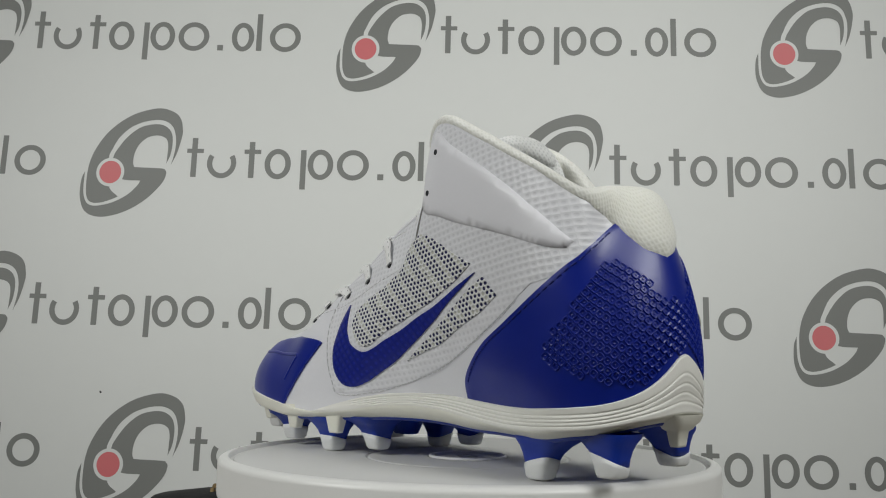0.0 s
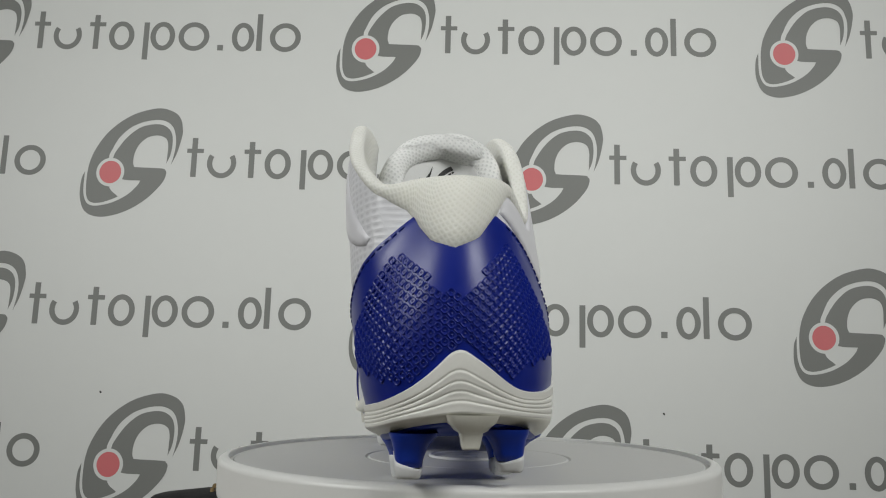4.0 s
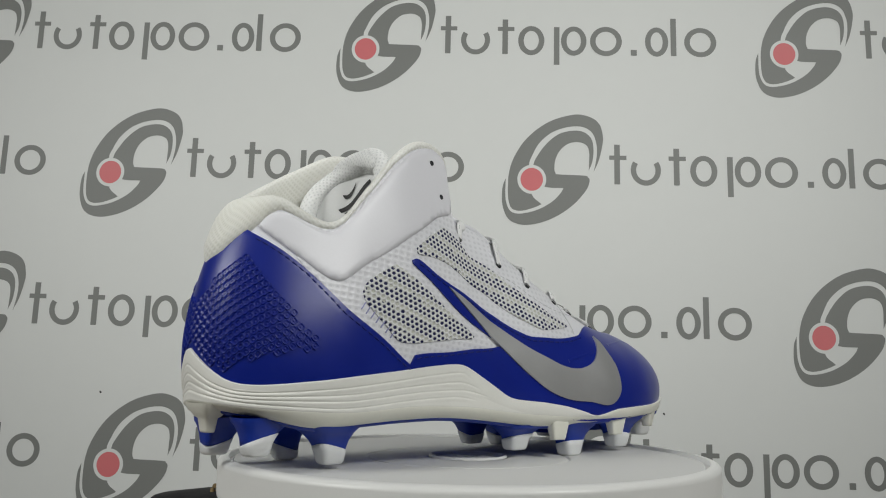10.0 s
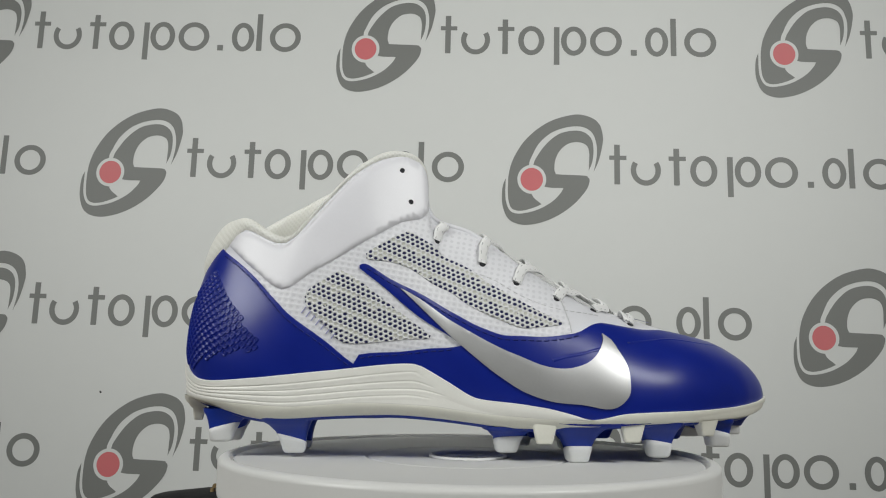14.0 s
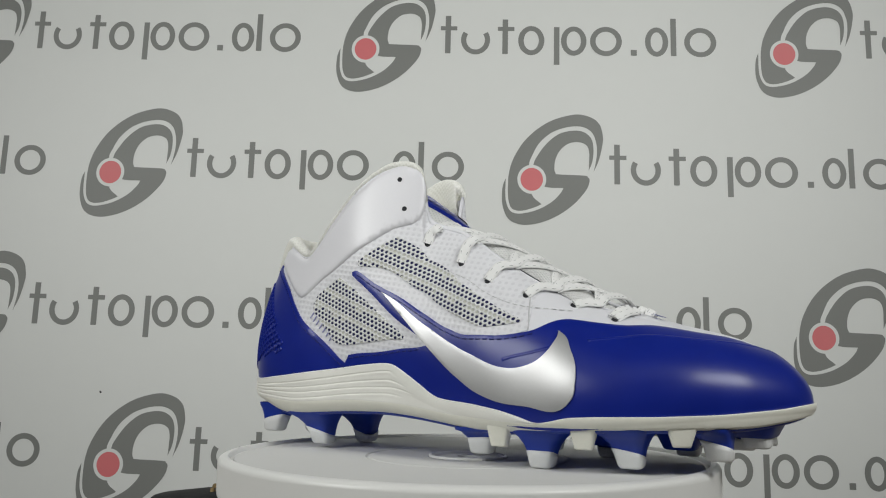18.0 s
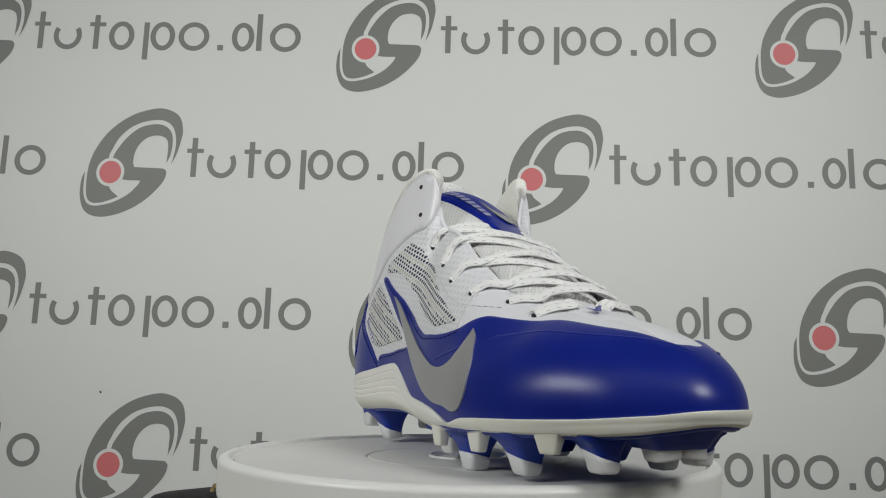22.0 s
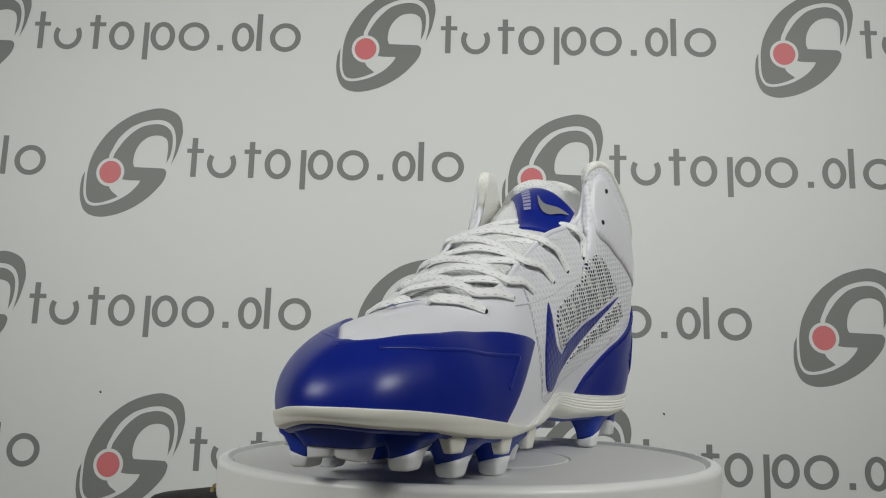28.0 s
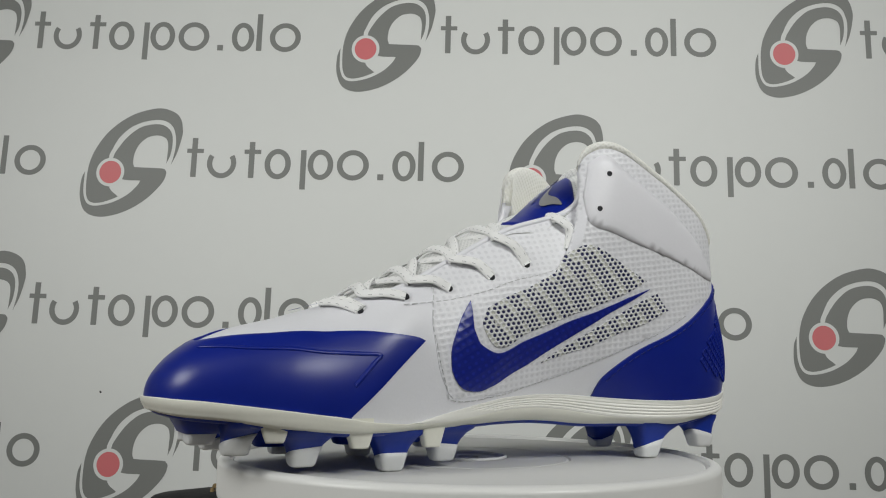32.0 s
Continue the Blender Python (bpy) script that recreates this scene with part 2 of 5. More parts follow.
# Shoe last: rib feet, rib tops (mm) and rib shaping, from the heel (first) round to the toe (last).
LAT_FOOT = [(-149.5,19.0,36), (-145.5,0.5,36), (-129.5,-14.8,35), (-100.5,-24.0,34), (-68.7,-26.0,36), (-44.8,-26.8,37), (-23.9,-28.2,33), (-3.2,-31.0,26), (14.6,-33.3,22), (32.5,-35.8,20), (51.3,-37.8,18), (71.1,-39.3,18), (91.2,-38.3,20), (110.7,-33.8,22), (130.8,-24.0,24), (151.4,-9.5,26), (168.9,14.0,28)]
LAT_TOP = [(-133.5,19.0,121.5), (-129.8,6.8,121.5), (-120.8,-3.8,121), (-99.7,-14.2,111), (-81.8,-16.8,129), (-63.6,-15.4,149), (-44.5,-11.0,160), (-27.5,-7.6,155), (-22.0,-6.4,128), (1.4,-7.2,118), (29.4,-7.6,99), (59.9,-4.3,82), (86.9,6.3,74), (98.8,16.3,71.5), (113.9,15.9,67.5), (129.0,16.6,63.5), (143.0,16.4,58)]
LAT_SHAPE = [(6,0.35,0,12,0.3), (5,0.35,0,9,0.3), (5,0.3,0,4,0.35), (4,0.3,0,6,0.35), (3.5,0.3,0,6,0.35), (4.5,0.3,0,9,0.35), (6,0.3,0,8,0.4), (7,0.32,0,9,0.5), (7.5,0.35,0.1,9,0.3), (7.5,0.38,0.2,7,0.2), (7,0.4,0.4,3,0.1), (7.5,0.48,0.5,1,0.05), (8,0.5,0.55,0,0.02), (8,0.55,0.6,0,0), (8,0.55,0.6,0,0), (7,0.52,0.5,0,0), (6,0.42,0.4,0,0)]
MED_FOOT = [(-149.5,19.0,36), (-140.5,40.3,31), (-118.5,50.3,28), (-93.3,50.0,28), (-62.3,43.6,30), (-37.2,41.6,32), (-15.0,44.5,32), (7.1,49.5,30), (25.3,54.0,27), (43.4,57.0,24), (62.6,58.7,20), (81.8,60.2,20), (100.8,59.5,22), (120.7,57.2,24), (142.2,51.0,25), (163.1,38.0,27), (168.9,14.0,28)]
MED_TOP = [(-133.5,19.0,121.5), (-127.5,32.0,121.0), (-127.2,48.5,118.5), (-113.2,58.8,129), (-96.8,62.4,139), (-77.7,63.2,150), (-51.7,61.8,162.5), (-34.8,55.8,156), (-32.5,51.5,130), (4.5,46.0,115.5), (34.1,44.1,99), (64.2,44.5,83), (89.0,30.2,75), (98.8,16.3,71.5), (113.9,15.9,67.5), (129.0,16.6,63.5), (143.0,16.4,58)]
MED_SHAPE = [(6,0.35,0,12,0.3), (8,0.3,0,9.5,0.3), (9,0.3,0,4,0.35), (12,0.3,0,3,0.4), (16,0.3,0,3,0.4), (17,0.3,0,4,0.4), (15,0.3,0,4,0.4), (11,0.35,0,6,0.5), (8.5,0.35,0,8,0.3), (6,0.4,0,12,0.25), (5,0.45,0,11,0.2), (5,0.5,0.1,9,0.12), (5,0.55,0.5,0,0.04), (5,0.6,0.65,0,0), (5,0.6,0.65,0,0), (5,0.52,0.5,0,0), (6,0.42,0.4,0,0)]


def spline(rows, f):
    """Catmull-Rom through the rows at the fractional index f (array)."""
    p = np.array(rows, float)
    n = len(p) - 1
    i = np.clip(np.floor(f).astype(int), 0, n - 1)
    t = (f - i)[:, None]
    p = np.vstack([2 * p[0] - p[1], p, 2 * p[-1] - p[-2]])
    a, b, c, d = p[i], p[i + 1], p[i + 2], p[i + 3]
    return 0.5 * (2 * b + (c - a) * t + (2 * a - 5 * b + 4 * c - d) * t * t + (3 * b - a - 3 * c + d) * t ** 3)


def ring(med, lat):
    """One closed list of stations: heel, inner side, toe, outer side."""
    return list(med) + list(lat[-2:0:-1])


FOOT, TOP, SHAPE = ring(MED_FOOT, LAT_FOOT), ring(MED_TOP, LAT_TOP), ring(MED_SHAPE, LAT_SHAPE)


def closed_spline(rows, f):
    n = len(rows)
    return spline([rows[-1]] + list(rows) + list(rows[:2]), np.mod(f, n) + 1)


def last(q, v):
    """Surface of the upper in metres. q runs 0 (heel) along the inner side to 1 (toe) and back along the outer side to 2; v 0 sole to 1 top edge."""
    q, v = np.broadcast_arrays(np.asarray(q, float), np.asarray(v, float))
    shp = q.shape
    f, v = np.mod(q.ravel(), 2.0) * 16, v.ravel()[:, None]
    b, t, s = closed_spline(FOOT, f), closed_spline(TOP, f), closed_spline(SHAPE, f)
    tan = closed_spline(FOOT, f + 0.2) - closed_spline(FOOT, f - 0.2)
    n3 = np.stack([-tan[:, 1], tan[:, 0], 0 * tan[:, 0]], 1)
    n3 /= np.linalg.norm(n3, axis=1)[:, None]
    h = (t[:, 2] - b[:, 2])[:, None]
    up = np.array([0.0, 0.0, 1.0])
    flat = (b - t) * np.array([1, 1, 0])
    c1 = b + s[:, :1] * n3 + s[:, 1:2] * h * up
    c2 = t + s[:, 2:3] * flat + s[:, 3:4] * n3 - s[:, 4:5] * h * up
    return (((1 - v) ** 3 * b + 3 * (1 - v) ** 2 * v * c1 + 3 * (1 - v) * v * v * c2 + v ** 3 * t) / 1000).reshape(*shp, 3)


def last_normal(q, v):
    e = 0.003
    q, v = np.broadcast_arrays(np.asarray(q, float), np.asarray(v, float))
    dq = last(q + e, v) - last(q - e, v)
    dv = last(q, np.minimum(v + e, 1.0)) - last(q, np.maximum(v - e, 0.0))
    n = np.cross(dv, dq)
    return n / np.maximum(np.linalg.norm(n, axis=-1, keepdims=True), 1e-12)


# ---- room, backdrop, desk ----
def box(x0, x1, y0, y1, z0, z1, bevel=0.0):
    bm = bmesh.new()
    bmesh.ops.create_cube(bm, size=1.0)
    for v in bm.verts:
        v.co = Vector(((x0 + x1) / 2 + v.co.x * (x1 - x0), (y0 + y1) / 2 + v.co.y * (y1 - y0), (z0 + z1) / 2 + v.co.z * (z1 - z0)))
    if bevel:
        bmesh.ops.bevel(bm, geom=bm.edges[:], offset=bevel, segments=3, affect="EDGES", profile=0.5)
    return bm


# Unseen room shell; wall and floor tones set how much light bounces back.
def room():
    for name, b in (("wall_north", (-1.9, 1.9, 1.0, 1.1, -0.8, 1.8)), ("wall_south", (-1.9, 1.9, -2.1, -2.0, -0.8, 1.8)),
                    ("wall_west", (-2.0, -1.9, -2.1, 1.1, -0.8, 1.8)), ("wall_east", (1.9, 2.0, -2.1, 1.1, -0.8, 1.8))):
        tagged(part(name, box(*b), WALL, None, smooth=False), "plain off-white painted room wall", "wall", kind="structure")
    tagged(part("floor", box(-2.0, 2.0, -2.1, 1.1, -0.9, -0.8), FLOOR, None, smooth=False), "plain pale floor of the photo room", "floor", kind="structure")
    tagged(part("ceiling", box(-2.0, 2.0, -2.1, 1.1, 1.8, 1.9), WALL, None, smooth=False), "plain white ceiling of the photo room", "ceiling", kind="structure")


def desk():
    top = tagged(new("desk"), "small laminate desk under the turntable", "desk")
    part("tabletop", box(-0.42, 0.42, -0.20, 0.175, -0.085, -0.06, 0.004), WOOD, top, smooth=False)
    for x in (-0.38, 0.38):
        for y in (-0.16, 0.13):
            part("leg", box(x - 0.02, x + 0.02, y - 0.02, y + 0.02, -0.8, -0.085, 0.003), WOOD, top, smooth=False)


def flat_shape(loops, z=0.0):
    """Filled flat shape from closed loops of (x, y); the later loops are holes."""
    from mathutils.geometry import delaunay_2d_cdt
    pts, edges = [], []
    for lp in loops:
        k = len(pts)
        pts += [Vector(p) for p in lp]
        edges += [(k + i, k + (i + 1) % len(lp)) for i in range(len(lp))]
    vs, _, fs, _, _, _ = delaunay_2d_cdt(pts, edges, [], 2 if len(loops) > 1 else 1, 1e-6)
    return [(p.x, p.y, z) for p in vs], fs


def oval(cx, cy, rx, ry, n=40, turn=0.0):
    a = np.linspace(0, 2 * np.pi, n, endpoint=False)
    x, y = rx * np.cos(a), ry * np.sin(a)
    c, s = math.cos(turn), math.sin(turn)
    return [(cx + c * p - s * r, cy + s * p + c * r) for p, r in zip(x, y)]


def ribbon(path, widths):
    """A flat band of changing width along a path in the plane."""
    p = np.asarray(path, float)
    t = np.gradient(p, axis=0)
    t /= np.linalg.norm(t, axis=1, keepdims=True)
    n = np.stack([-t[:, 1], t[:, 0]], 1) * (np.asarray(widths) / 2)[:, None]
    return [tuple(q) for q in p + n] + [tuple(q) for q in (p - n)[::-1]]


def closed_curve(pts, n=8):
    p = np.asarray(pts, float)
    p = np.vstack([p[-2:], p, p[:3]])
    f = np.linspace(2, len(p) - 3, (len(p) - 5) * n, endpoint=False)
    return [tuple(q) for q in spline(np.column_stack([p, np.zeros(len(p))]), f)[:, :2]]


SCALE_Q, SCALE_V = 0.32, 0.095


def curve_uv(pts, closed=True, n=6, sharp=0.6):
    """Round a panel outline in the panel's own metres, keeping its sharp corners."""
    p = np.array([(q * SCALE_Q, v * SCALE_V) for q, v in pts])
    m = len(p)
    keep = []
    for i in range(m):
        a, b = p[i] - p[i - 1], p[(i + 1) % m] - p[i]
        ang = abs(math.atan2(a[0] * b[1] - a[1] * b[0], a @ b))
        keep.append(ang > sharp)
    if not closed:
        keep[0] = keep[-1] = True
    out = []
    for i in range(m if closed else m - 1):
        j = (i + 1) % m
        p0 = 2 * p[i] - p[j] if keep[i] else p[i - 1]
        p3 = 2 * p[j] - p[i] if keep[j] else p[(j + 1) % m]
        for t in np.linspace(0, 1, n, endpoint=False):
            out.append(0.5 * (2 * p[i] + (p[j] - p0) * t + (2 * p0 - 5 * p[i] + 4 * p[j] - p3) * t * t + (3 * p[i] - p0 - 3 * p[j] + p3) * t ** 3))
    if not closed:
        out.append(p[-1])
    return np.array(out)


BACKDROP_POSE = (Matrix.Translation((-0.1357, 0.60, 0.4417)) @ pose(0, 0, 0, 0, 0, -0.16) @ pose(0, 0, 0, 90 - 3.08, 0, 0) @ pose(0, 0, 0, 0, 0, -0.53))


def backdrop():
    """A white vinyl banner with staggered rows of a grey sign and a word of plain rings and bars."""
    b = tagged(new("backdrop"), "white vinyl photo backdrop printed with rows of grey signs", "backdrop", kind="structure")
    b.matrix_world = BACKDROP_POSE
    xs, ys = np.linspace(-1.3, 1.75, 60), np.linspace(-1.0, 0.6, 30)
    P = np.array([[(x, y, 0.0) for y in ys] for x in xs])
    v, f = sheet(P)
    mesh_ob("banner", v, f, BANNER, b)
    # sign: an outer sweep, a hooked inner stroke, a pale halo and the red dot
    mm = 0.001
    outer = [(75.7, 10.5), (82.3, 26.0), (87.0, 46.8), (87.2, 57.8), (83.5, 71.3), (74.1, 79.9), (57.6, 84.3), (38.8, 81.1), (20.1, 73.8), (1.3, 60.3), (-12.8, 44.4), (-23.4, 24.8), (-28.1, 7.6), (-29.2, -9.6), (-28.3, -26.7), (-24.5, -36.5), (-17.5, -39.7), (-8.1, -39.0), (3.6, -35.3), (12.3, -31.1), (0.8, -20.1), (-0.1, 0.0), (-3.4, 18.6), (0.1, 29.7), (8.3, 45.6), (22.4, 59.1), (38.8, 66.4), (55.3, 68.9), (67.0, 66.4), (75.2, 59.1), (79.2, 46.8), (79.9, 34.6), (78.3, 22.3)]
    inner = [(2.0, 19.4), (7.2, 30.9), (17.7, 45.6), (31.8, 57.8), (47.1, 62.7), (60.0, 62.7), (69.4, 57.8), (74.5, 49.3), (75.7, 37.0), (74.1, 23.5), (69.8, 12.0), (70.3, 22.3), (70.5, 34.6), (68.2, 43.1), (62.3, 47.3), (54.1, 48.5), (43.5, 45.6), (34.2, 37.0), (29.0, 26.0), (27.6, 15.0), (29.0, 8.8), (33.0, 6.9), (63.5, 5.9), (68.9, 3.9), (70.8, -1.0), (67.0, -12.0), (55.3, -26.7), (41.2, -39.0), (24.8, -48.8), (8.3, -54.9), (-8.1, -57.4), (-21.0, -54.9), (-29.2, -48.8), (-33.9, -39.0), (-36.3, -26.7), (-35.6, -9.6), (-32.0, 1.0), (-32.3, -16.9), (-31.1, -29.2), (-26.9, -39.0), (-19.8, -43.1), (-8.1, -42.6), (8.3, -37.7), (24.8, -27.9), (35.3, -16.9), (38.8, -10.3), (16.5, -9.1), (-0.1, 0.0)]
    smooth_sign = lambda pts: curve_uv([(x / SCALE_Q, y / SCALE_V) for x, y in pts], True, 5, 0.95)
    outer_pts, inner_pts = smooth_sign(outer), smooth_sign(inner)
    zl = 0.00025
    words = []
    ring = lambda cx, rx: [oval(cx * mm, 14 * mm, rx * mm, 19.5 * mm), oval(cx * mm, 14 * mm, (rx - 7.0) * mm, 13 * mm)]
    bar = lambda x0, x1, y0, y1: [[(x0 * mm, y0 * mm), (x1 * mm, y0 * mm), (x1 * mm, y1 * mm), (x0 * mm, y1 * mm)]]
    arch = lambda cx, rx, a0, a1: [ribbon([(cx * mm + (rx - 3.4) * mm * math.cos(math.radians(a)), (14 + 16.2 * math.sin(math.radians(a))) * mm) for a in np.linspace(a0, a1, 40)], np.full(40, 6.6 * mm))]
    cross = lambda x, y0, y1: [[(p * mm, r * mm) for p, r in ((x, y0), (x + 7, y0), (x + 7, 26.5), (x + 15, 26.5), (x + 15, 32), (x + 7, 32), (x + 7, y1), (x, y1), (x, 32), (x - 6, 32), (x - 6, 26.5), (x, 26.5))]]
    words += [cross(101, -4.5, 46), arch(139.5, 18.5, -215, 35), cross(173.5, -4.5, 42), ring(210, 16.5)]
    words += [bar(238.5, 245.5, -18, 32.5), ring(263.5, 16), ring(304, 20), bar(335, 342.5, -4.5, 3)]
    words += [ring(367.5, 14.5), bar(385, 392, -4.5, 45.5), ring(422, 20)]
    wv, wf = [], []
    for k, loops in enumerate(words):
        if len(loops) == 2:
            n_ = len(loops[0])
            v = [(x, y, zl) for x, y in loops[0] + loops[1]]
            f = [(i, (i + 1) % n_, n_ + (i + 1) % n_, n_ + i) for i in range(n_)]
        else:
            v, f = flat_shape(loops, zl)
        wf += [tuple(i + len(wv) for i in q) for q in f]
        wv += v
    v1, f1 = flat_shape([[(x * mm, y * mm) for x, y in outer_pts]], zl)
    v2, f2 = flat_shape([[(x * mm, y * mm) for x, y in inner_pts]], zl + 0.00005)
    sv = list(v1) + list(v2)
    sf = list(f1) + [tuple(i + len(v1) for i in q) for q in f2]
    dv, df = flat_shape([oval(0, 0, 0.0138, 0.0145)], zl + 0.0002)
    hv, hf = flat_shape([oval(0, 0, 0.0177, 0.0184)], zl + 0.0001)
    P = 0.5256
    first = None
    for row, (x, y, ks) in enumerate(((0.0, 0.0, (-2, -1, 0, 1)), (-0.3135, -0.1672, (-1, 0, 1, 2)), (0.0318, -0.354, (-2, -1, 0, 1)), (-0.2828, -0.5224, (-1, 0, 1, 2)))):
        for k in ks:
            at = Matrix.Translation((x + k * P, y, 0))
            if first is None:
                first = [mesh_ob("printed_sign", sv, sf, BANNER_GREY, b, "grey swirled sign", smooth=False), mesh_ob("halo", hv, hf, BANNER, b, smooth=False),
                         mesh_ob("printed_dot", dv, df, BANNER_RED, b, "faded red dot", smooth=False), mesh_ob("printed_word", wv, wf, BANNER_GREY, b, "grey bars and rings", smooth=False)]
                obs = first
            else:
                obs = [new(o.name.split(".")[0], o.data) for o in first]
                for o, src in zip(obs, first):
                    o.parent = b
                    if "label" in src:
                        o["label"] = src["label"]
            for o in obs:
                o.matrix_basis = at
    # two tiny specks of dirt on the vinyl
    for x, y, r in ((-0.300, -0.4385, 0.0012), (0.3685, -0.447, 0.0010)):
        v, f = flat_shape([oval(x, y, r, r * 1.6, 10, 0.5)], zl)
        mesh_ob("speck", v, f, INK, b, smooth=False)


room()
desk()
backdrop()


# ---- turntable ----
def turntable():
    t = tagged(new("turntable"), "round white plastic motorised display turntable", "turntable")
    v, f = lathe([(0.1296, -0.020), (0.1304, -0.0186), (0.1306, -0.0170), (0.1306, -0.0030), (0.1304, -0.0020), (0.1298, -0.0011), (0.1289, -0.0005), (0.1276, -0.0001), (0.1256, 0.0001), (0.1251, -0.0001),
                  (0.1248, -0.0024), (0.1215, -0.0030)], 160, 0.0003)
    mesh_ob("skirt_ring", v, f, TABLE_SIDE, t, "glossy white rim")
    v, f = lathe([(0.0, -0.060), (0.1255, -0.060), (0.1262, -0.058), (0.1262, -0.024), (0.1240, -0.021), (0.1240, -0.018)], 120)
    mesh_ob("base", v, f, TABLE_SIDE, t)
    z = -0.0017
    v, f = lathe([(0.1228, -0.008), (0.1229, z - 0.0008), (0.1226, z - 0.0002), (0.1220, z), (0.0548, z), (0.0544, z - 0.0007), (0.0532, z - 0.0007), (0.0528, z), (0.0216, z), (0.0213, z - 0.0006), (0.0196, z - 0.0006),
                  (0.0192, z + 0.0006), (0.0176, z + 0.0006), (0.0172, z - 0.0004), (0.0134, z - 0.0004), (0.0131, z + 0.0002), (0.0058, z + 0.0002), (0.0055, z - 0.0010), (0.0, z - 0.0010)], 160, 0.0003)
    platter = mesh_ob("platter", v, f, TABLE_TOP, t, "matt white turning plate")
    v, f = lathe([(0.0210, z + 0.0001), (0.0208, z + 0.0011), (0.0199, z + 0.0013), (0.0194, z + 0.0009), (0.0192, z + 0.0001)], 80, 0.0001)
    mesh_ob("centre_ring", v, f, TABLE_SIDE, platter, "raised glossy ring")
    return t, platter


table, platter = turntable()


# ---- dark bundle behind the turntable ----
def bundle():
    b = tagged(new("cloth_bundle"), "folded black cloth with a frayed tan straw end", "cloth")
    a = np.linspace(0, 2 * np.pi, 48, endpoint=False)
    rows = []
    for k, (r, z) in enumerate(((0.0, 0.0), (0.95, 0.0), (1.06, 0.006), (1.02, 0.014), (0.8, 0.0215), (0.4, 0.0245), (0.0, 0.0255))):
        w = 1 + 0.06 * np.sin(3 * a + k) + 0.03 * np.sin(7 * a + 2 * k)
        rows.append(np.stack([0.058 * r * w * np.cos(a), 0.035 * r * w * np.sin(a), np.full(48, z)], 1))
    v, f = sheet(np.array(rows), loop_v=True)
    ob = mesh_ob("cloth", v, f, BLACK_CLOTH, b, weld=1e-5)
    rnd = random.Random(4)
    for k in range(16):
        p0 = Vector((rnd.uniform(-0.014, 0.034), rnd.uniform(-0.012, 0.012), 0.0245))
        d = rnd.uniform(0, math.tau)
        ln = rnd.uniform(0.008, 0.018)
        p2 = p0 + Vector((ln * math.cos(d), 0.4 * ln * math.sin(d), rnd.uniform(-0.002, 0.002)))
        p1 = (p0 + p2) / 2 + Vector((0, 0, rnd.uniform(0.001, 0.005)))
        v, f = tube(smooth_path([p0, p1, p2], 5), 0.0026, 0.0014, sides=6)
        mesh_ob("straw", v, f, STRAW, b)
    b.location = (-0.152, 0.098, -0.060)


bundle()

# ---- the shoe ----
shoe = tagged(new("football_shoe"), "white and royal blue mid-cut football shoe with moulded cleats", "shoe")


def off(q, v, d):
    return last(q, v) + last_normal(q, v) * np.asarray(d)[..., None]


def inside(poly, x, y):
    ok = np.zeros(x.shape, bool)
    j = len(poly) - 1
    for i in range(len(poly)):
        xi, yi, xj, yj = *poly[i], *poly[j]
        if yi != yj:
            ok ^= ((yi > y) != (yj > y)) & (x < (xj - xi) * (y - yi) / (yj - yi) + xi)
        j = i
    return ok


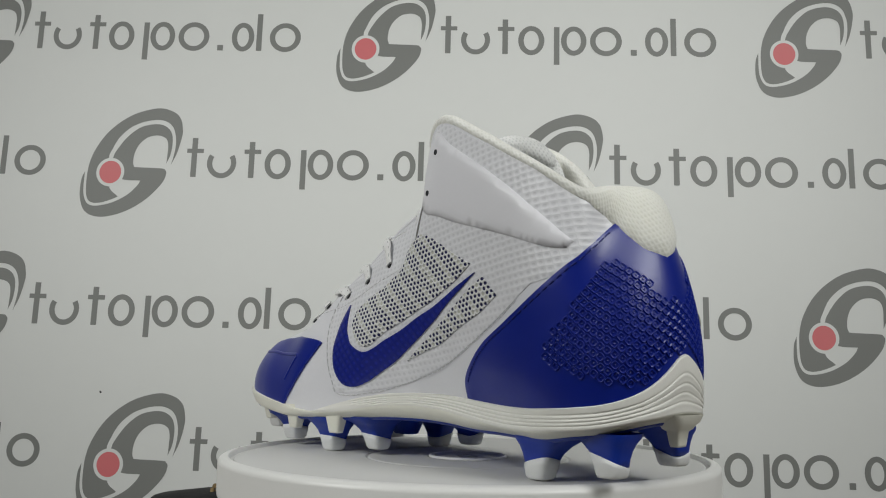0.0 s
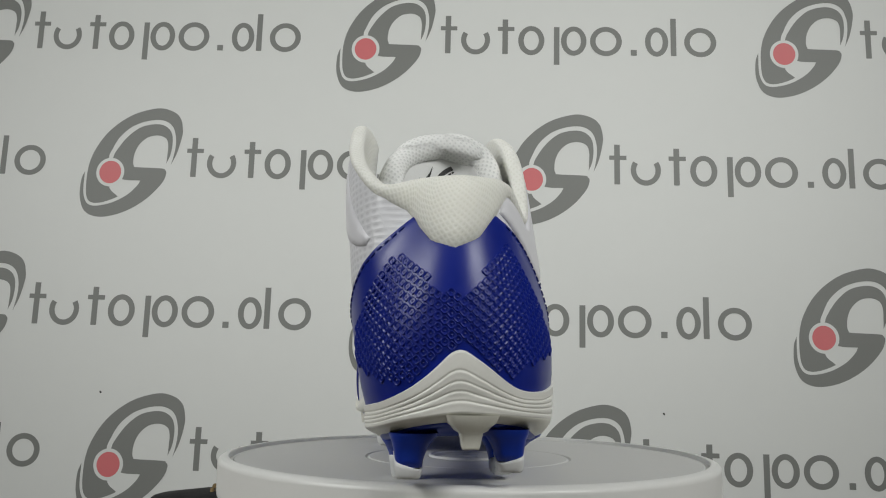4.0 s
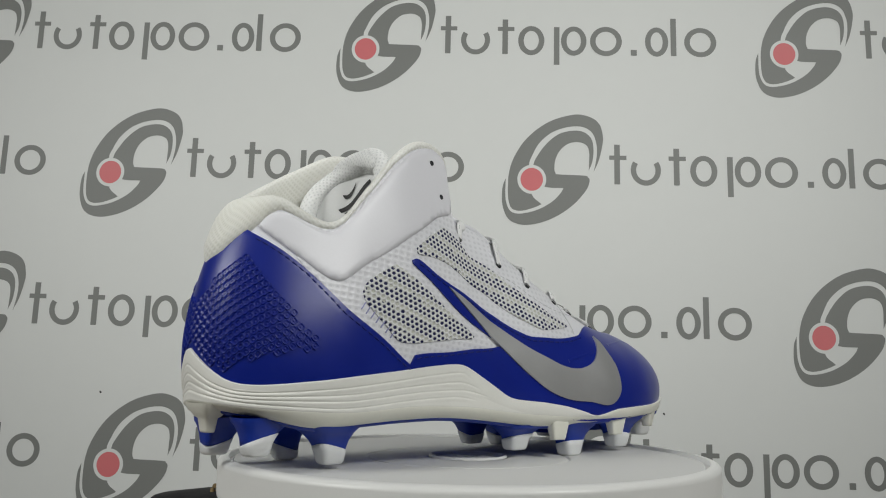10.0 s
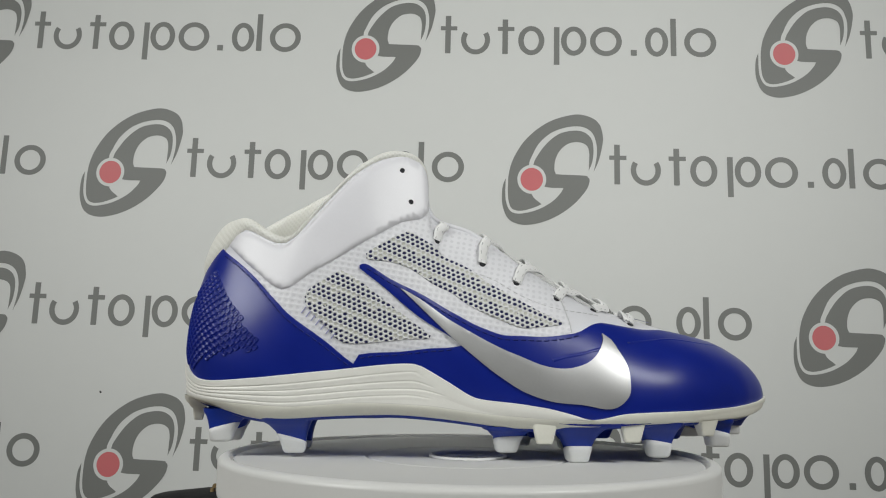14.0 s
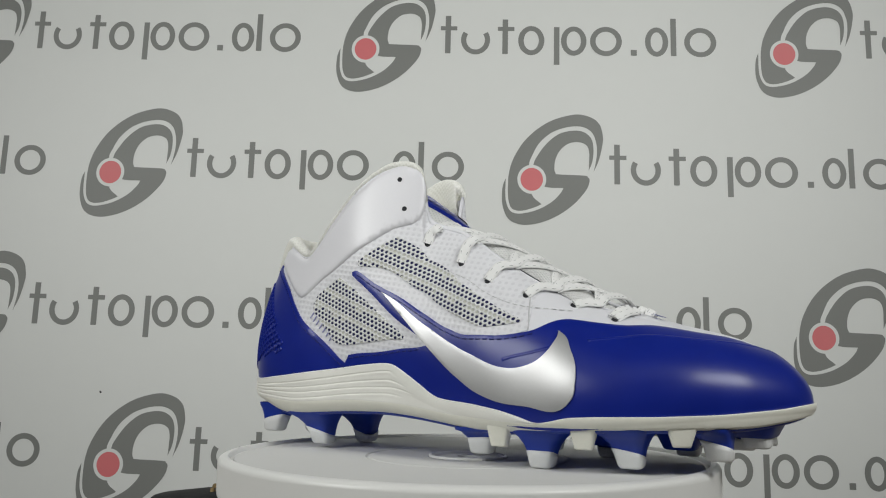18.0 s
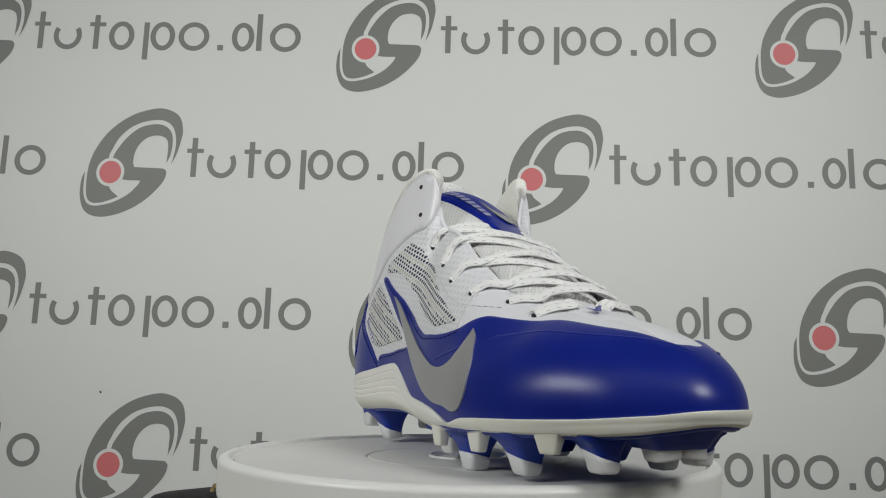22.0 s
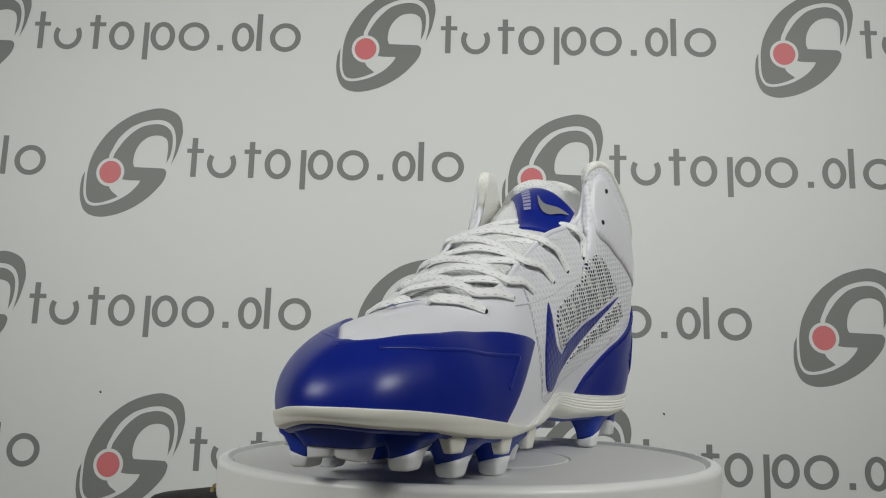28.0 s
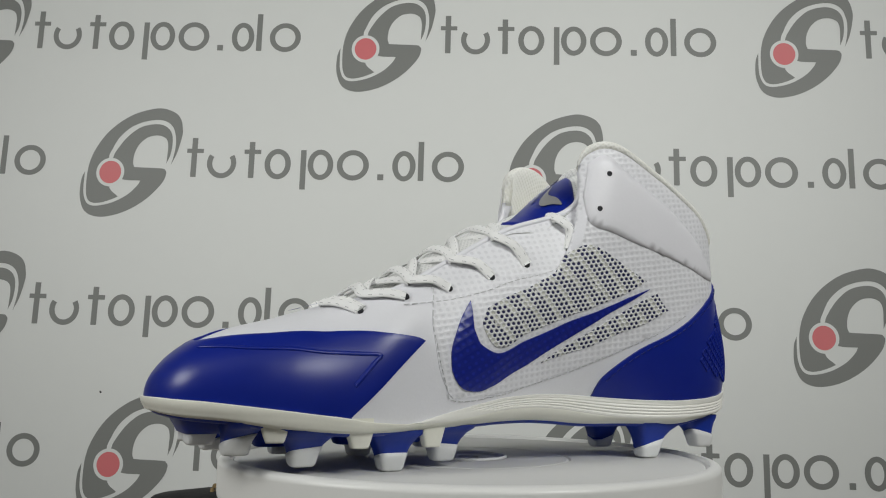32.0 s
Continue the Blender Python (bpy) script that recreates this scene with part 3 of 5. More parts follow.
def panel(name, pts, height, material, parent, label="", step=0.0028, edge=0.35, n=6, sharp=0.6, woven=False):
    """A piece of sheet material laid on the upper, with its own thickness and a softened edge."""
    from mathutils.geometry import delaunay_2d_cdt
    rim = curve_uv(pts, True, n, sharp)
    rim[:, 1] = np.clip(rim[:, 1], 0, SCALE_V)
    gx, gy = np.meshgrid(np.arange(rim[:, 0].min(), rim[:, 0].max(), step), np.arange(rim[:, 1].min(), rim[:, 1].max(), step * 0.85))
    gx[::2] += step / 2
    gx, gy = gx.ravel(), gy.ravel()
    ok = inside(rim, gx, gy)
    gx, gy = gx[ok], gy[ok]
    near = np.min((gx[:, None] - rim[None, :, 0]) ** 2 + (gy[:, None] - rim[None, :, 1]) ** 2, axis=1) > (step * 0.38) ** 2
    pts2 = [Vector(p) for p in rim] + [Vector(p) for p in zip(gx[near], gy[near])]
    nb = len(rim)
    vs, _, fs, src, _, _ = delaunay_2d_cdt(pts2, [(i, (i + 1) % nb) for i in range(nb)], [], 1, 1e-7)
    uv = np.array([(p.x, p.y) for p in vs])
    border = np.array([any(k < nb for k in s) if s else True for s in src])
    q, v = uv[:, 0] / SCALE_Q, uv[:, 1] / SCALE_V
    P = off(q, v, np.where(border, height * edge, height))
    faces = []
    for f in fs:
        a, b, c = (uv[i] for i in f[:3])
        area = (b[0] - a[0]) * (c[1] - a[1]) - (b[1] - a[1]) * (c[0] - a[0])
        faces.append(tuple(f) if area < 0 else tuple(reversed(f)))
    # skirt down to the upper
    count = {}
    for f in faces:
        for i in range(len(f)):
            count[(f[i], f[(i + 1) % len(f)])] = 1
    low = {}
    verts = [tuple(p) for p in P]
    base = off(q, v, np.full(len(q), -0.0006))
    uvs = [tuple(p) for p in uv]
    for (a, b) in list(count):
        if (b, a) not in count:
            for k in (a, b):
                if k not in low:
                    low[k] = len(verts)
                    verts.append(tuple(base[k]))
                    uvs.append(tuple(uv[k]))
            faces.append((b, a, low[a], low[b]))
    if woven:
        uvs = [(p[0], p[2] * 1.18) for p in verts]
    ob = mesh_ob(name, verts, faces, material, parent, label, uv=uvs)
    top = len(P)
    if edge > 0.6:
        for e in ob.data.edges:
            a, b = e.vertices
            if a < top and b < top and ((a, b) in count) != ((b, a) in count):
                e.use_edge_sharp = True
    return ob


def seam(name, pts, lift, wide, thick, material, parent, label="", n=8, sharp=3.0):
    """A cord that follows a line on the upper."""
    c = curve_uv(pts, False, n, sharp)
    q, v = c[:, 0] / SCALE_Q, np.clip(c[:, 1] / SCALE_V, 0, 1)
    vv, f = tube(off(q, v, np.full(len(q), lift)), wide, thick, last_normal(q, v), sides=6)
    return mesh_ob(name, vv, f, material, parent, label)


def stitches(pts, lift, material, parent, length=0.0026, gap=0.0014, wide=0.0008):
    """A row of short stitches along a line, joined."""
    c = curve_uv(pts, False, 30, 3.0)
    q, v = c[:, 0] / SCALE_Q, np.clip(c[:, 1] / SCALE_V, 0, 1)
    P, N = off(q, v, np.full(len(q), lift)), last_normal(q, v)
    s = np.concatenate([[0], np.cumsum(np.linalg.norm(np.diff(P, axis=0), axis=1))])
    verts, faces = [], []
    at = 0.0
    while at + length < s[-1]:
        k = np.linspace(at, at + length, 4)
        p = np.stack([np.interp(k, s, P[:, i]) for i in range(3)], 1)
        nn = np.stack([np.interp(k, s, N[:, i]) for i in range(3)], 1)
        vv, f = tube(p, wide, wide * 0.8, nn, sides=5)
        faces += [tuple(i + len(verts) for i in g) for g in f]
        verts += [tuple(x) for x in vv]
        at += length + gap
    return tagged(mesh_ob("stitching", verts, faces, material, parent), kind="stuff")


def one(q, v, d):
    return off(np.array([q]), np.array([v]), np.array([d]))[0]


def section(cx, cy, z, rx, ry, power=3.2, n=20, tilt=(0, 0)):
    a = np.linspace(0, 2 * np.pi, n, endpoint=False)
    c, s = np.cos(a), np.sin(a)
    x = rx * np.sign(c) * np.abs(c) ** (2 / power)
    y = ry * np.sign(s) * np.abs(s) ** (2 / power)
    return np.stack([cx + x, cy + y, z + tilt[0] * x + tilt[1] * y], 1)


# the white upper under everything
qs, vs = np.linspace(0, 2, 320, endpoint=False), np.linspace(0, 1, 56)
Qg, Vg = np.meshgrid(qs, vs, indexing="ij")
v_, f_ = sheet(last(Qg, Vg), loop_u=True, flip=False)
upper = mesh_ob("upper", v_, f_, WHITE, shoe, "smooth white synthetic upper", weld=0.0002)

# Panel outlines on the upper, as (round, up) on its surface.
COUNTER = [(-0.2715, 0.0), (-0.2736, 0.0897), (-0.2555, 0.165), (-0.2346, 0.284), (-0.2003, 0.487), (-0.184, 0.585), (-0.1662, 0.662), (-0.152, 0.705), (-0.1345, 0.736), (-0.115, 0.763), (-0.0923, 0.788), (-0.0778, 0.804), (-0.052, 0.842), (-0.0406, 0.7597), (-0.0215, 0.6986), (-0.0011, 0.6702), (0.0185, 0.6903), (0.036, 0.7516), (0.0495, 0.845), (0.0752, 0.802), (0.0935, 0.775), (0.1112, 0.75), (0.128, 0.708), (0.1415, 0.667), (0.1614, 0.5855), (0.1837, 0.49), (0.211, 0.3787), (0.2356, 0.2886), (0.258, 0.1865), (0.2735, 0.1), (0.279, 0.02), (0.281, 0.0), (0.18, 0.0), (0.09, 0.0), (0.0, 0.0), (-0.09, 0.0), (-0.18, 0.0)]
QUARTER = [(1.7002, 0.5734), (1.6892, 0.5633), (1.6598, 0.4854), (1.6235, 0.445), (1.5655, 0.4349), (1.499, 0.4009), (1.4615, 0.3692), (1.4172, 0.3871), (1.3751, 0.4473), (1.3485, 0.5034), (1.3188, 0.6196), (1.2979, 0.664), (1.25, 0.692), (1.2, 0.71), (1.15, 0.728), (1.1, 0.746), (1.054, 0.772), (1.02, 0.8), (0.993, 0.785), (0.972, 0.705), (0.9579, 0.636), (0.9459, 0.604), (0.9275, 0.5814), (0.8899, 0.5711), (0.836, 0.5373), (0.7731, 0.5374), (0.7179, 0.5366), (0.6856, 0.5025), (0.6507, 0.4426), (0.634, 0.4021), (0.6578, 0.2888), (0.6757, 0.2032), (0.6957, 0.1205), (0.7179, 0.0381), (0.7242, 0.0), (0.8, 0.0), (0.9, 0.0), (1.0, 0.0), (1.1, 0.0), (1.2, 0.0), (1.3, 0.0), (1.4, 0.0), (1.5, 0.0), (1.6, 0.0), (1.68, 0.0), (1.7355, 0.0), (1.735, 0.1008), (1.7255, 0.1611), (1.67, 0.1583), (1.6076, 0.2093), (1.5596, 0.2748), (1.5613, 0.2889), (1.5847, 0.3026), (1.6179, 0.3227), (1.649, 0.3813), (1.6844, 0.4933), (1.701, 0.5581)]
SILVER_MARK = [(1.6455, 0.4406), (1.6125, 0.4093), (1.5699, 0.381), (1.5073, 0.3418), (1.4621, 0.2857), (1.4265, 0.2521), (1.3898, 0.264), (1.3535, 0.3134), (1.3325, 0.3875), (1.3203, 0.4778), (1.3178, 0.5338), (1.307, 0.4979), (1.3009, 0.4337), (1.2946, 0.3715), (1.2914, 0.3055), (1.2925, 0.1989), (1.2986, 0.1476), (1.3128, 0.1049), (1.3318, 0.0915), (1.3689, 0.1059), (1.4207, 0.0965), (1.4604, 0.1193), (1.4992, 0.1781), (1.5423, 0.2424), (1.584, 0.3122), (1.6189, 0.3759)]
BLUE_MARK = [(0.2707, 0.5532), (0.2983, 0.4829), (0.318, 0.4301), (0.3439, 0.3652), (0.3734, 0.3165), (0.4061, 0.2758), (0.4446, 0.2487), (0.4736, 0.2382), (0.5055, 0.2471), (0.5386, 0.2969), (0.5556, 0.3552), (0.5682, 0.4176), (0.5902, 0.5742), (0.5921, 0.4816), (0.589, 0.3882), (0.5865, 0.3295), (0.5805, 0.2696), (0.5661, 0.181), (0.5409, 0.106), (0.5086, 0.0791), (0.4843, 0.0823), (0.4596, 0.0929), (0.4195, 0.134), (0.3886, 0.1922), (0.3597, 0.2538), (0.3346, 0.3253), (0.3151, 0.3963), (0.294, 0.4659)]
MED_WINDOW = [(0.5585, 0.491), (0.5413, 0.539), (0.5234, 0.571), (0.5046, 0.6133), (0.4512, 0.6594), (0.408, 0.6517), (0.3725, 0.6166), (0.3326, 0.5932), (0.2834, 0.5765), (0.3034, 0.5042), (0.323, 0.4507), (0.3485, 0.3859), (0.3785, 0.3395), (0.4131, 0.3092), (0.4562, 0.2863), (0.4939, 0.2672), (0.5234, 0.2984), (0.5527, 0.4003)]
MED_WINDOW_LOW = [(0.2555, 0.5482), (0.2252, 0.4955), (0.2487, 0.4068), (0.2822, 0.3258), (0.305, 0.2673), (0.3302, 0.2178), (0.3895, 0.1444), (0.361, 0.2122), (0.3378, 0.2725), (0.3169, 0.3394), (0.2967, 0.4095), (0.2758, 0.4845)]
LAT_WINDOW = [(1.687, 0.6108), (1.6693, 0.6301), (1.6255, 0.6791), (1.6049, 0.7124), (1.5785, 0.7251), (1.4868, 0.7438), (1.4472, 0.6172), (1.4072, 0.553), (1.3705, 0.5353), (1.3726, 0.5108), (1.414, 0.4369), (1.4356, 0.4167), (1.4552, 0.4343), (1.5248, 0.5352), (1.6049, 0.5376), (1.68, 0.5769)]
LAT_WINDOW_LOW = [(1.7809, 0.5662), (1.7708, 0.6), (1.7324, 0.6013), (1.7203, 0.5672), (1.6808, 0.4106), (1.6445, 0.315), (1.6114, 0.2598), (1.623, 0.2377), (1.6921, 0.207), (1.7415, 0.2393), (1.7597, 0.3447), (1.7786, 0.4994)]
LAT_CUFF = [(1.9168, 0.847), (1.8921, 0.9259), (1.8467, 0.9598), (1.813, 0.9633), (1.7922, 0.9809), (1.7678, 0.9654), (1.7287, 0.9686), (1.6888, 0.969), (1.6366, 0.9839), (1.5879, 0.996), (1.5508, 1.0), (1.528, 0.986), (1.5524, 0.8603), (1.6092, 0.7498), (1.6541, 0.6874), (1.6999, 0.6624), (1.7398, 0.6701), (1.7772, 0.6835), (1.8077, 0.6696), (1.8261, 0.6987), (1.8447, 0.7399), (1.8647, 0.7682)]
MED_CUFF = [(0.4233, 0.9575), (0.3965, 0.9665), (0.3775, 0.9508), (0.354, 0.921), (0.3032, 0.9064), (0.2436, 0.8857), (0.1986, 0.8571), (0.1696, 0.83), (0.134, 0.7842), (0.1412, 0.7494), (0.1718, 0.7305), (0.2256, 0.7248), (0.3108, 0.6979), (0.3466, 0.6859), (0.3842, 0.6966), (0.4125, 0.7625), (0.4319, 0.8675)]
LAT_GRIP = [(1.8984, 0.9353), (1.8106, 0.9798), (1.6887, 0.9877), (1.619, 0.9938), (1.5664, 1.0), (1.52, 1.0), (1.5032, 0.9647), (1.4748, 0.9607), (1.4298, 0.9713), (1.3881, 0.9901), (1.3415, 0.93), (1.3514, 0.6831), (1.3593, 0.4876), (1.42, 0.36), (1.5, 0.255), (1.5573, 0.235), (1.6153, 0.1942), (1.6709, 0.1533), (1.7353, 0.1072), (1.7807, 0.3406), (1.8319, 0.638)]
MED_GRIP = [(0.0575, 0.7983), (0.1003, 0.9608), (0.1525, 0.9857), (0.2508, 0.9853), (0.3573, 0.9789), (0.405, 1.0), (0.4559, 0.9714), (0.5201, 0.9706), (0.5702, 0.9708), (0.62, 0.9706), (0.6553, 0.9583), (0.6377, 0.5569), (0.5993, 0.2632), (0.5672, 0.1095), (0.552, 0.0652), (0.4253, 0.0389), (0.33, 0.121), (0.2731, 0.2334), (0.2262, 0.3748), (0.1804, 0.5727)]
LAT_HOLES = [(1.2561, 0.7731), (1.305, 0.8418), (1.3605, 0.715), (1.411, 0.69), (1.4467, 0.7487), (1.5051, 0.834)]
MED_HOLES = [(0.7212, 0.7422), (0.6779, 0.8094), (0.627, 0.7272), (0.5734, 0.6881), (0.5394, 0.715), (0.4885, 0.7331)]
CUFF_HOLES = [(1.6076, 0.9412), (1.5945, 0.8405), (0.3845, 0.899), (0.3934, 0.7778)]
HEEL_TEXTURE = [(0.0181, 0.4429), (-0.0104, 0.4296), (-0.0147, 0.4325), (-0.0415, 0.5586), (-0.0623, 0.65), (-0.0817, 0.668), (-0.1161, 0.5514), (-0.1443, 0.4398), (-0.1703, 0.3078), (-0.1633, 0.2636), (-0.1302, 0.2023), (-0.0946, 0.1397), (-0.065, 0.0741), (-0.0413, 0.1378), (-0.0045, 0.2237), (0.0191, 0.1855), (0.0374, 0.1349), (0.0509, 0.1015), (0.0983, 0.1707), (0.1369, 0.23), (0.1519, 0.3102), (0.1336, 0.4394), (0.1034, 0.5867), (0.0772, 0.664), (0.057, 0.65), (0.0316, 0.5332)]
BARS_LINE = [(1.7858, 0.5063), (1.7512, 0.2714)]
MED_STITCH = [(0.6542, 0.9516), (0.6369, 0.5555), (0.6069, 0.3259), (0.5723, 0.1373), (0.5513, 0.0577), (0.4756, 0.0344), (0.4246, 0.0343), (0.3463, 0.0938), (0.299, 0.169), (0.2602, 0.2632), (0.2255, 0.3694), (0.193, 0.5112)]
COUNTER_STITCH_L = [(-0.2671, 0.0857), (-0.249, 0.161), (-0.2281, 0.27999999999999997), (-0.1938, 0.483), (-0.1775, 0.581), (-0.15969999999999998, 0.658), (-0.149, 0.6869999999999999), (-0.1315, 0.718), (-0.112, 0.745), (-0.08929999999999999, 0.77), (-0.07479999999999999, 0.786)]
COUNTER_STITCH_M = [(0.0722, 0.784), (0.0905, 0.757), (0.10819999999999999, 0.732), (0.125, 0.69), (0.13499999999999998, 0.663), (0.15489999999999998, 0.5815), (0.1772, 0.486), (0.2045, 0.3747), (0.2291, 0.2846), (0.2515, 0.1825), (0.267, 0.096)]
MED_RIDGE = [(0.9286, 0.488), (0.8959, 0.4577), (0.8502, 0.4098), (0.7843, 0.3842), (0.7076, 0.3746), (0.6908, 0.3629), (0.6954, 0.3287), (0.7047, 0.2674), (0.7175, 0.1924)]
LAT_RIDGE = [(1.2818, 0.5128), (1.2362, 0.5673), (1.1491, 0.6031), (1.0893, 0.6434), (1.0508, 0.6888), (1.0181, 0.7649), (0.9957, 0.73), (0.9817, 0.6381)]
LAT_PIPING = [(1.3562, 0.8192), (1.3551, 0.7198), (1.3574, 0.6015), (1.3582, 0.5316), (1.3603, 0.4862)]
LAT_FOLD = [(1.3234, 0.4287), (1.3535, 0.3699), (1.383, 0.3261), (1.4037, 0.2893)]
SIDE_FOLD = [(1.5295, 0.1467), (1.5157, 0.1206), (1.4905, 0.1136)]
QUARTER_STITCH = [(1.6902, 0.5439), (1.6609, 0.4664), (1.6248, 0.4234), (1.5675, 0.4105), (1.5019, 0.3796), (1.4634, 0.3501), (1.4186, 0.3663), (1.376, 0.4247), (1.3491, 0.4776)]
QUARTER_STITCH_LOW = [(1.7239, 0.1417), (1.6706, 0.1449), (1.6083, 0.1961), (1.5677, 0.2544)]
panel("grip_overlay", LAT_GRIP, 0.0004, WHITE_GRIP, upper, "white embossed overlay", sharp=0.4, edge=0.8, woven=True)
panel("grip_overlay", MED_GRIP, 0.0004, WHITE_GRIP, upper, "white embossed overlay", sharp=0.4, edge=0.8, woven=True)
for w in (MED_WINDOW, MED_WINDOW_LOW, LAT_WINDOW, LAT_WINDOW_LOW):
    panel("mesh_window", w, 0.0011, MESH_DENSE if w in (MED_WINDOW, MED_WINDOW_LOW) else MESH, upper, "grey-white perforated mesh over blue lining", step=0.0022, sharp=0.9, edge=0.85, woven=True)
counter = panel("heel_counter", COUNTER, 0.0014, BLUE, shoe, "royal blue leather heel counter", step=0.0022, n=10, edge=0.8)
quarter = panel("toe_cap", QUARTER, 0.0015, BLUE, shoe, "glossy royal blue toe cap and side panel", step=0.0020, n=12, edge=0.85)
panel("ankle_cuff", LAT_CUFF, 0.0014, WHITE_PLATE, shoe, "smooth moulded white ankle cuff", edge=0.55)
panel("ankle_cuff", MED_CUFF, 0.0014, WHITE_PLATE, shoe, "smooth moulded white ankle cuff", edge=0.55)
panel("side_mark", SILVER_MARK, 0.0025, SILVER, quarter, "silver foil curved mark", step=0.002, sharp=0.9, edge=0.97)
panel("side_mark", BLUE_MARK, 0.0013, PRINT, upper, "printed blue curved mark", step=0.002, sharp=0.9, edge=0.85, woven=True)

stitches(MED_STITCH, 0.0006, GREY_THREAD, upper, wide=0.0005)
stitches(QUARTER_STITCH, 0.0016, THREAD, quarter)
stitches(QUARTER_STITCH_LOW, 0.0016, THREAD, quarter)
for row in (LAT_HOLES, MED_HOLES):
    stitches([(q, v - 0.085) for q, v in row[1:]], 0.0005, GREY_THREAD, upper, wide=0.0004)
stitches(COUNTER_STITCH_L, 0.0016, THREAD, counter)
stitches(COUNTER_STITCH_M, 0.0016, THREAD, counter)
seam("moulded_ridge", MED_RIDGE, 0.0014, 0.0022, 0.0012, BLUE, quarter, n=10)
seam("moulded_ridge", LAT_RIDGE, 0.0010, 0.0026, 0.0014, BLUE, quarter)
seam("moulded_ridge", LAT_FOLD, 0.0009, 0.0030, 0.0016, BLUE, quarter)
seam("moulded_ridge", SIDE_FOLD, 0.0010, 0.0016, 0.0011, BLUE, quarter)
seam("piping", LAT_PIPING, 0.0004, 0.0006, 0.0006, GREY_THREAD, upper, "thin grey seam")
# plain bars in place of the small print beside the heel counter
for k in range(7):
    f = (k + 0.5) / 7
    (qa, va), (qb, vb) = BARS_LINE
    cq, cv = qa + (qb - qa) * f, va + (vb - va) * f
    dq, dv = (qb - qa) / 110, (vb - va) / 110
    panel("bar", [(cq - dq - 0.003, cv - dv + 0.013), (cq + dq - 0.003, cv + dv + 0.013), (cq + dq + 0.003, cv + dv - 0.012), (cq - dq + 0.003, cv - dv - 0.012)], 0.0011, PALE_BLUE, upper, step=0.002, n=2, sharp=0.1, edge=0.95)


def heel_studs():
    """Small raised diamond rings pressed into the heel counter."""
    rows = [section(0, 0, z, r, r, 4.0, 16) for r, z in ((0.00162, -0.0003), (0.00152, 0.00070), (0.00132, 0.00085), (0.00098, -0.0001), (0.00055, 0.0), (0.0003, 0.00025), (0.00001, 0.0003))]
    v_, f_ = sheet(np.array(rows), loop_v=True)
    me = None
    poly = np.array([(q * SCALE_Q, v * SCALE_V) for q, v in HEEL_TEXTURE])
    x0, x1, y0, y1 = poly[:, 0].min(), poly[:, 0].max(), poly[:, 1].min(), poly[:, 1].max()
    px, py, k, y = 0.0043, 0.00215, 0, y0
    while y < y1:
        x = x0 + (k % 2) * px / 2
        while x < x1:
            if inside(poly, np.array([x]), np.array([y]))[0]:
                q, v = x / SCALE_Q, y / SCALE_V
                p, n = one(q, v, 0.0013), last_normal(np.array([q]), np.array([v]))[0]
                if me is None:
                    ob = mesh_ob("raised_stud", v_, f_, BLUE, counter)
                    me = ob.data
                else:
                    ob = new("raised_stud", me)
                    ob.parent = counter
                ob.matrix_basis = Matrix.Translation(p) @ Vector(n).to_track_quat("Z", "Y").to_matrix().to_4x4() @ pose(0, 0, 0, 0, 0, 45)
            x += px
        y += py
        k += 1


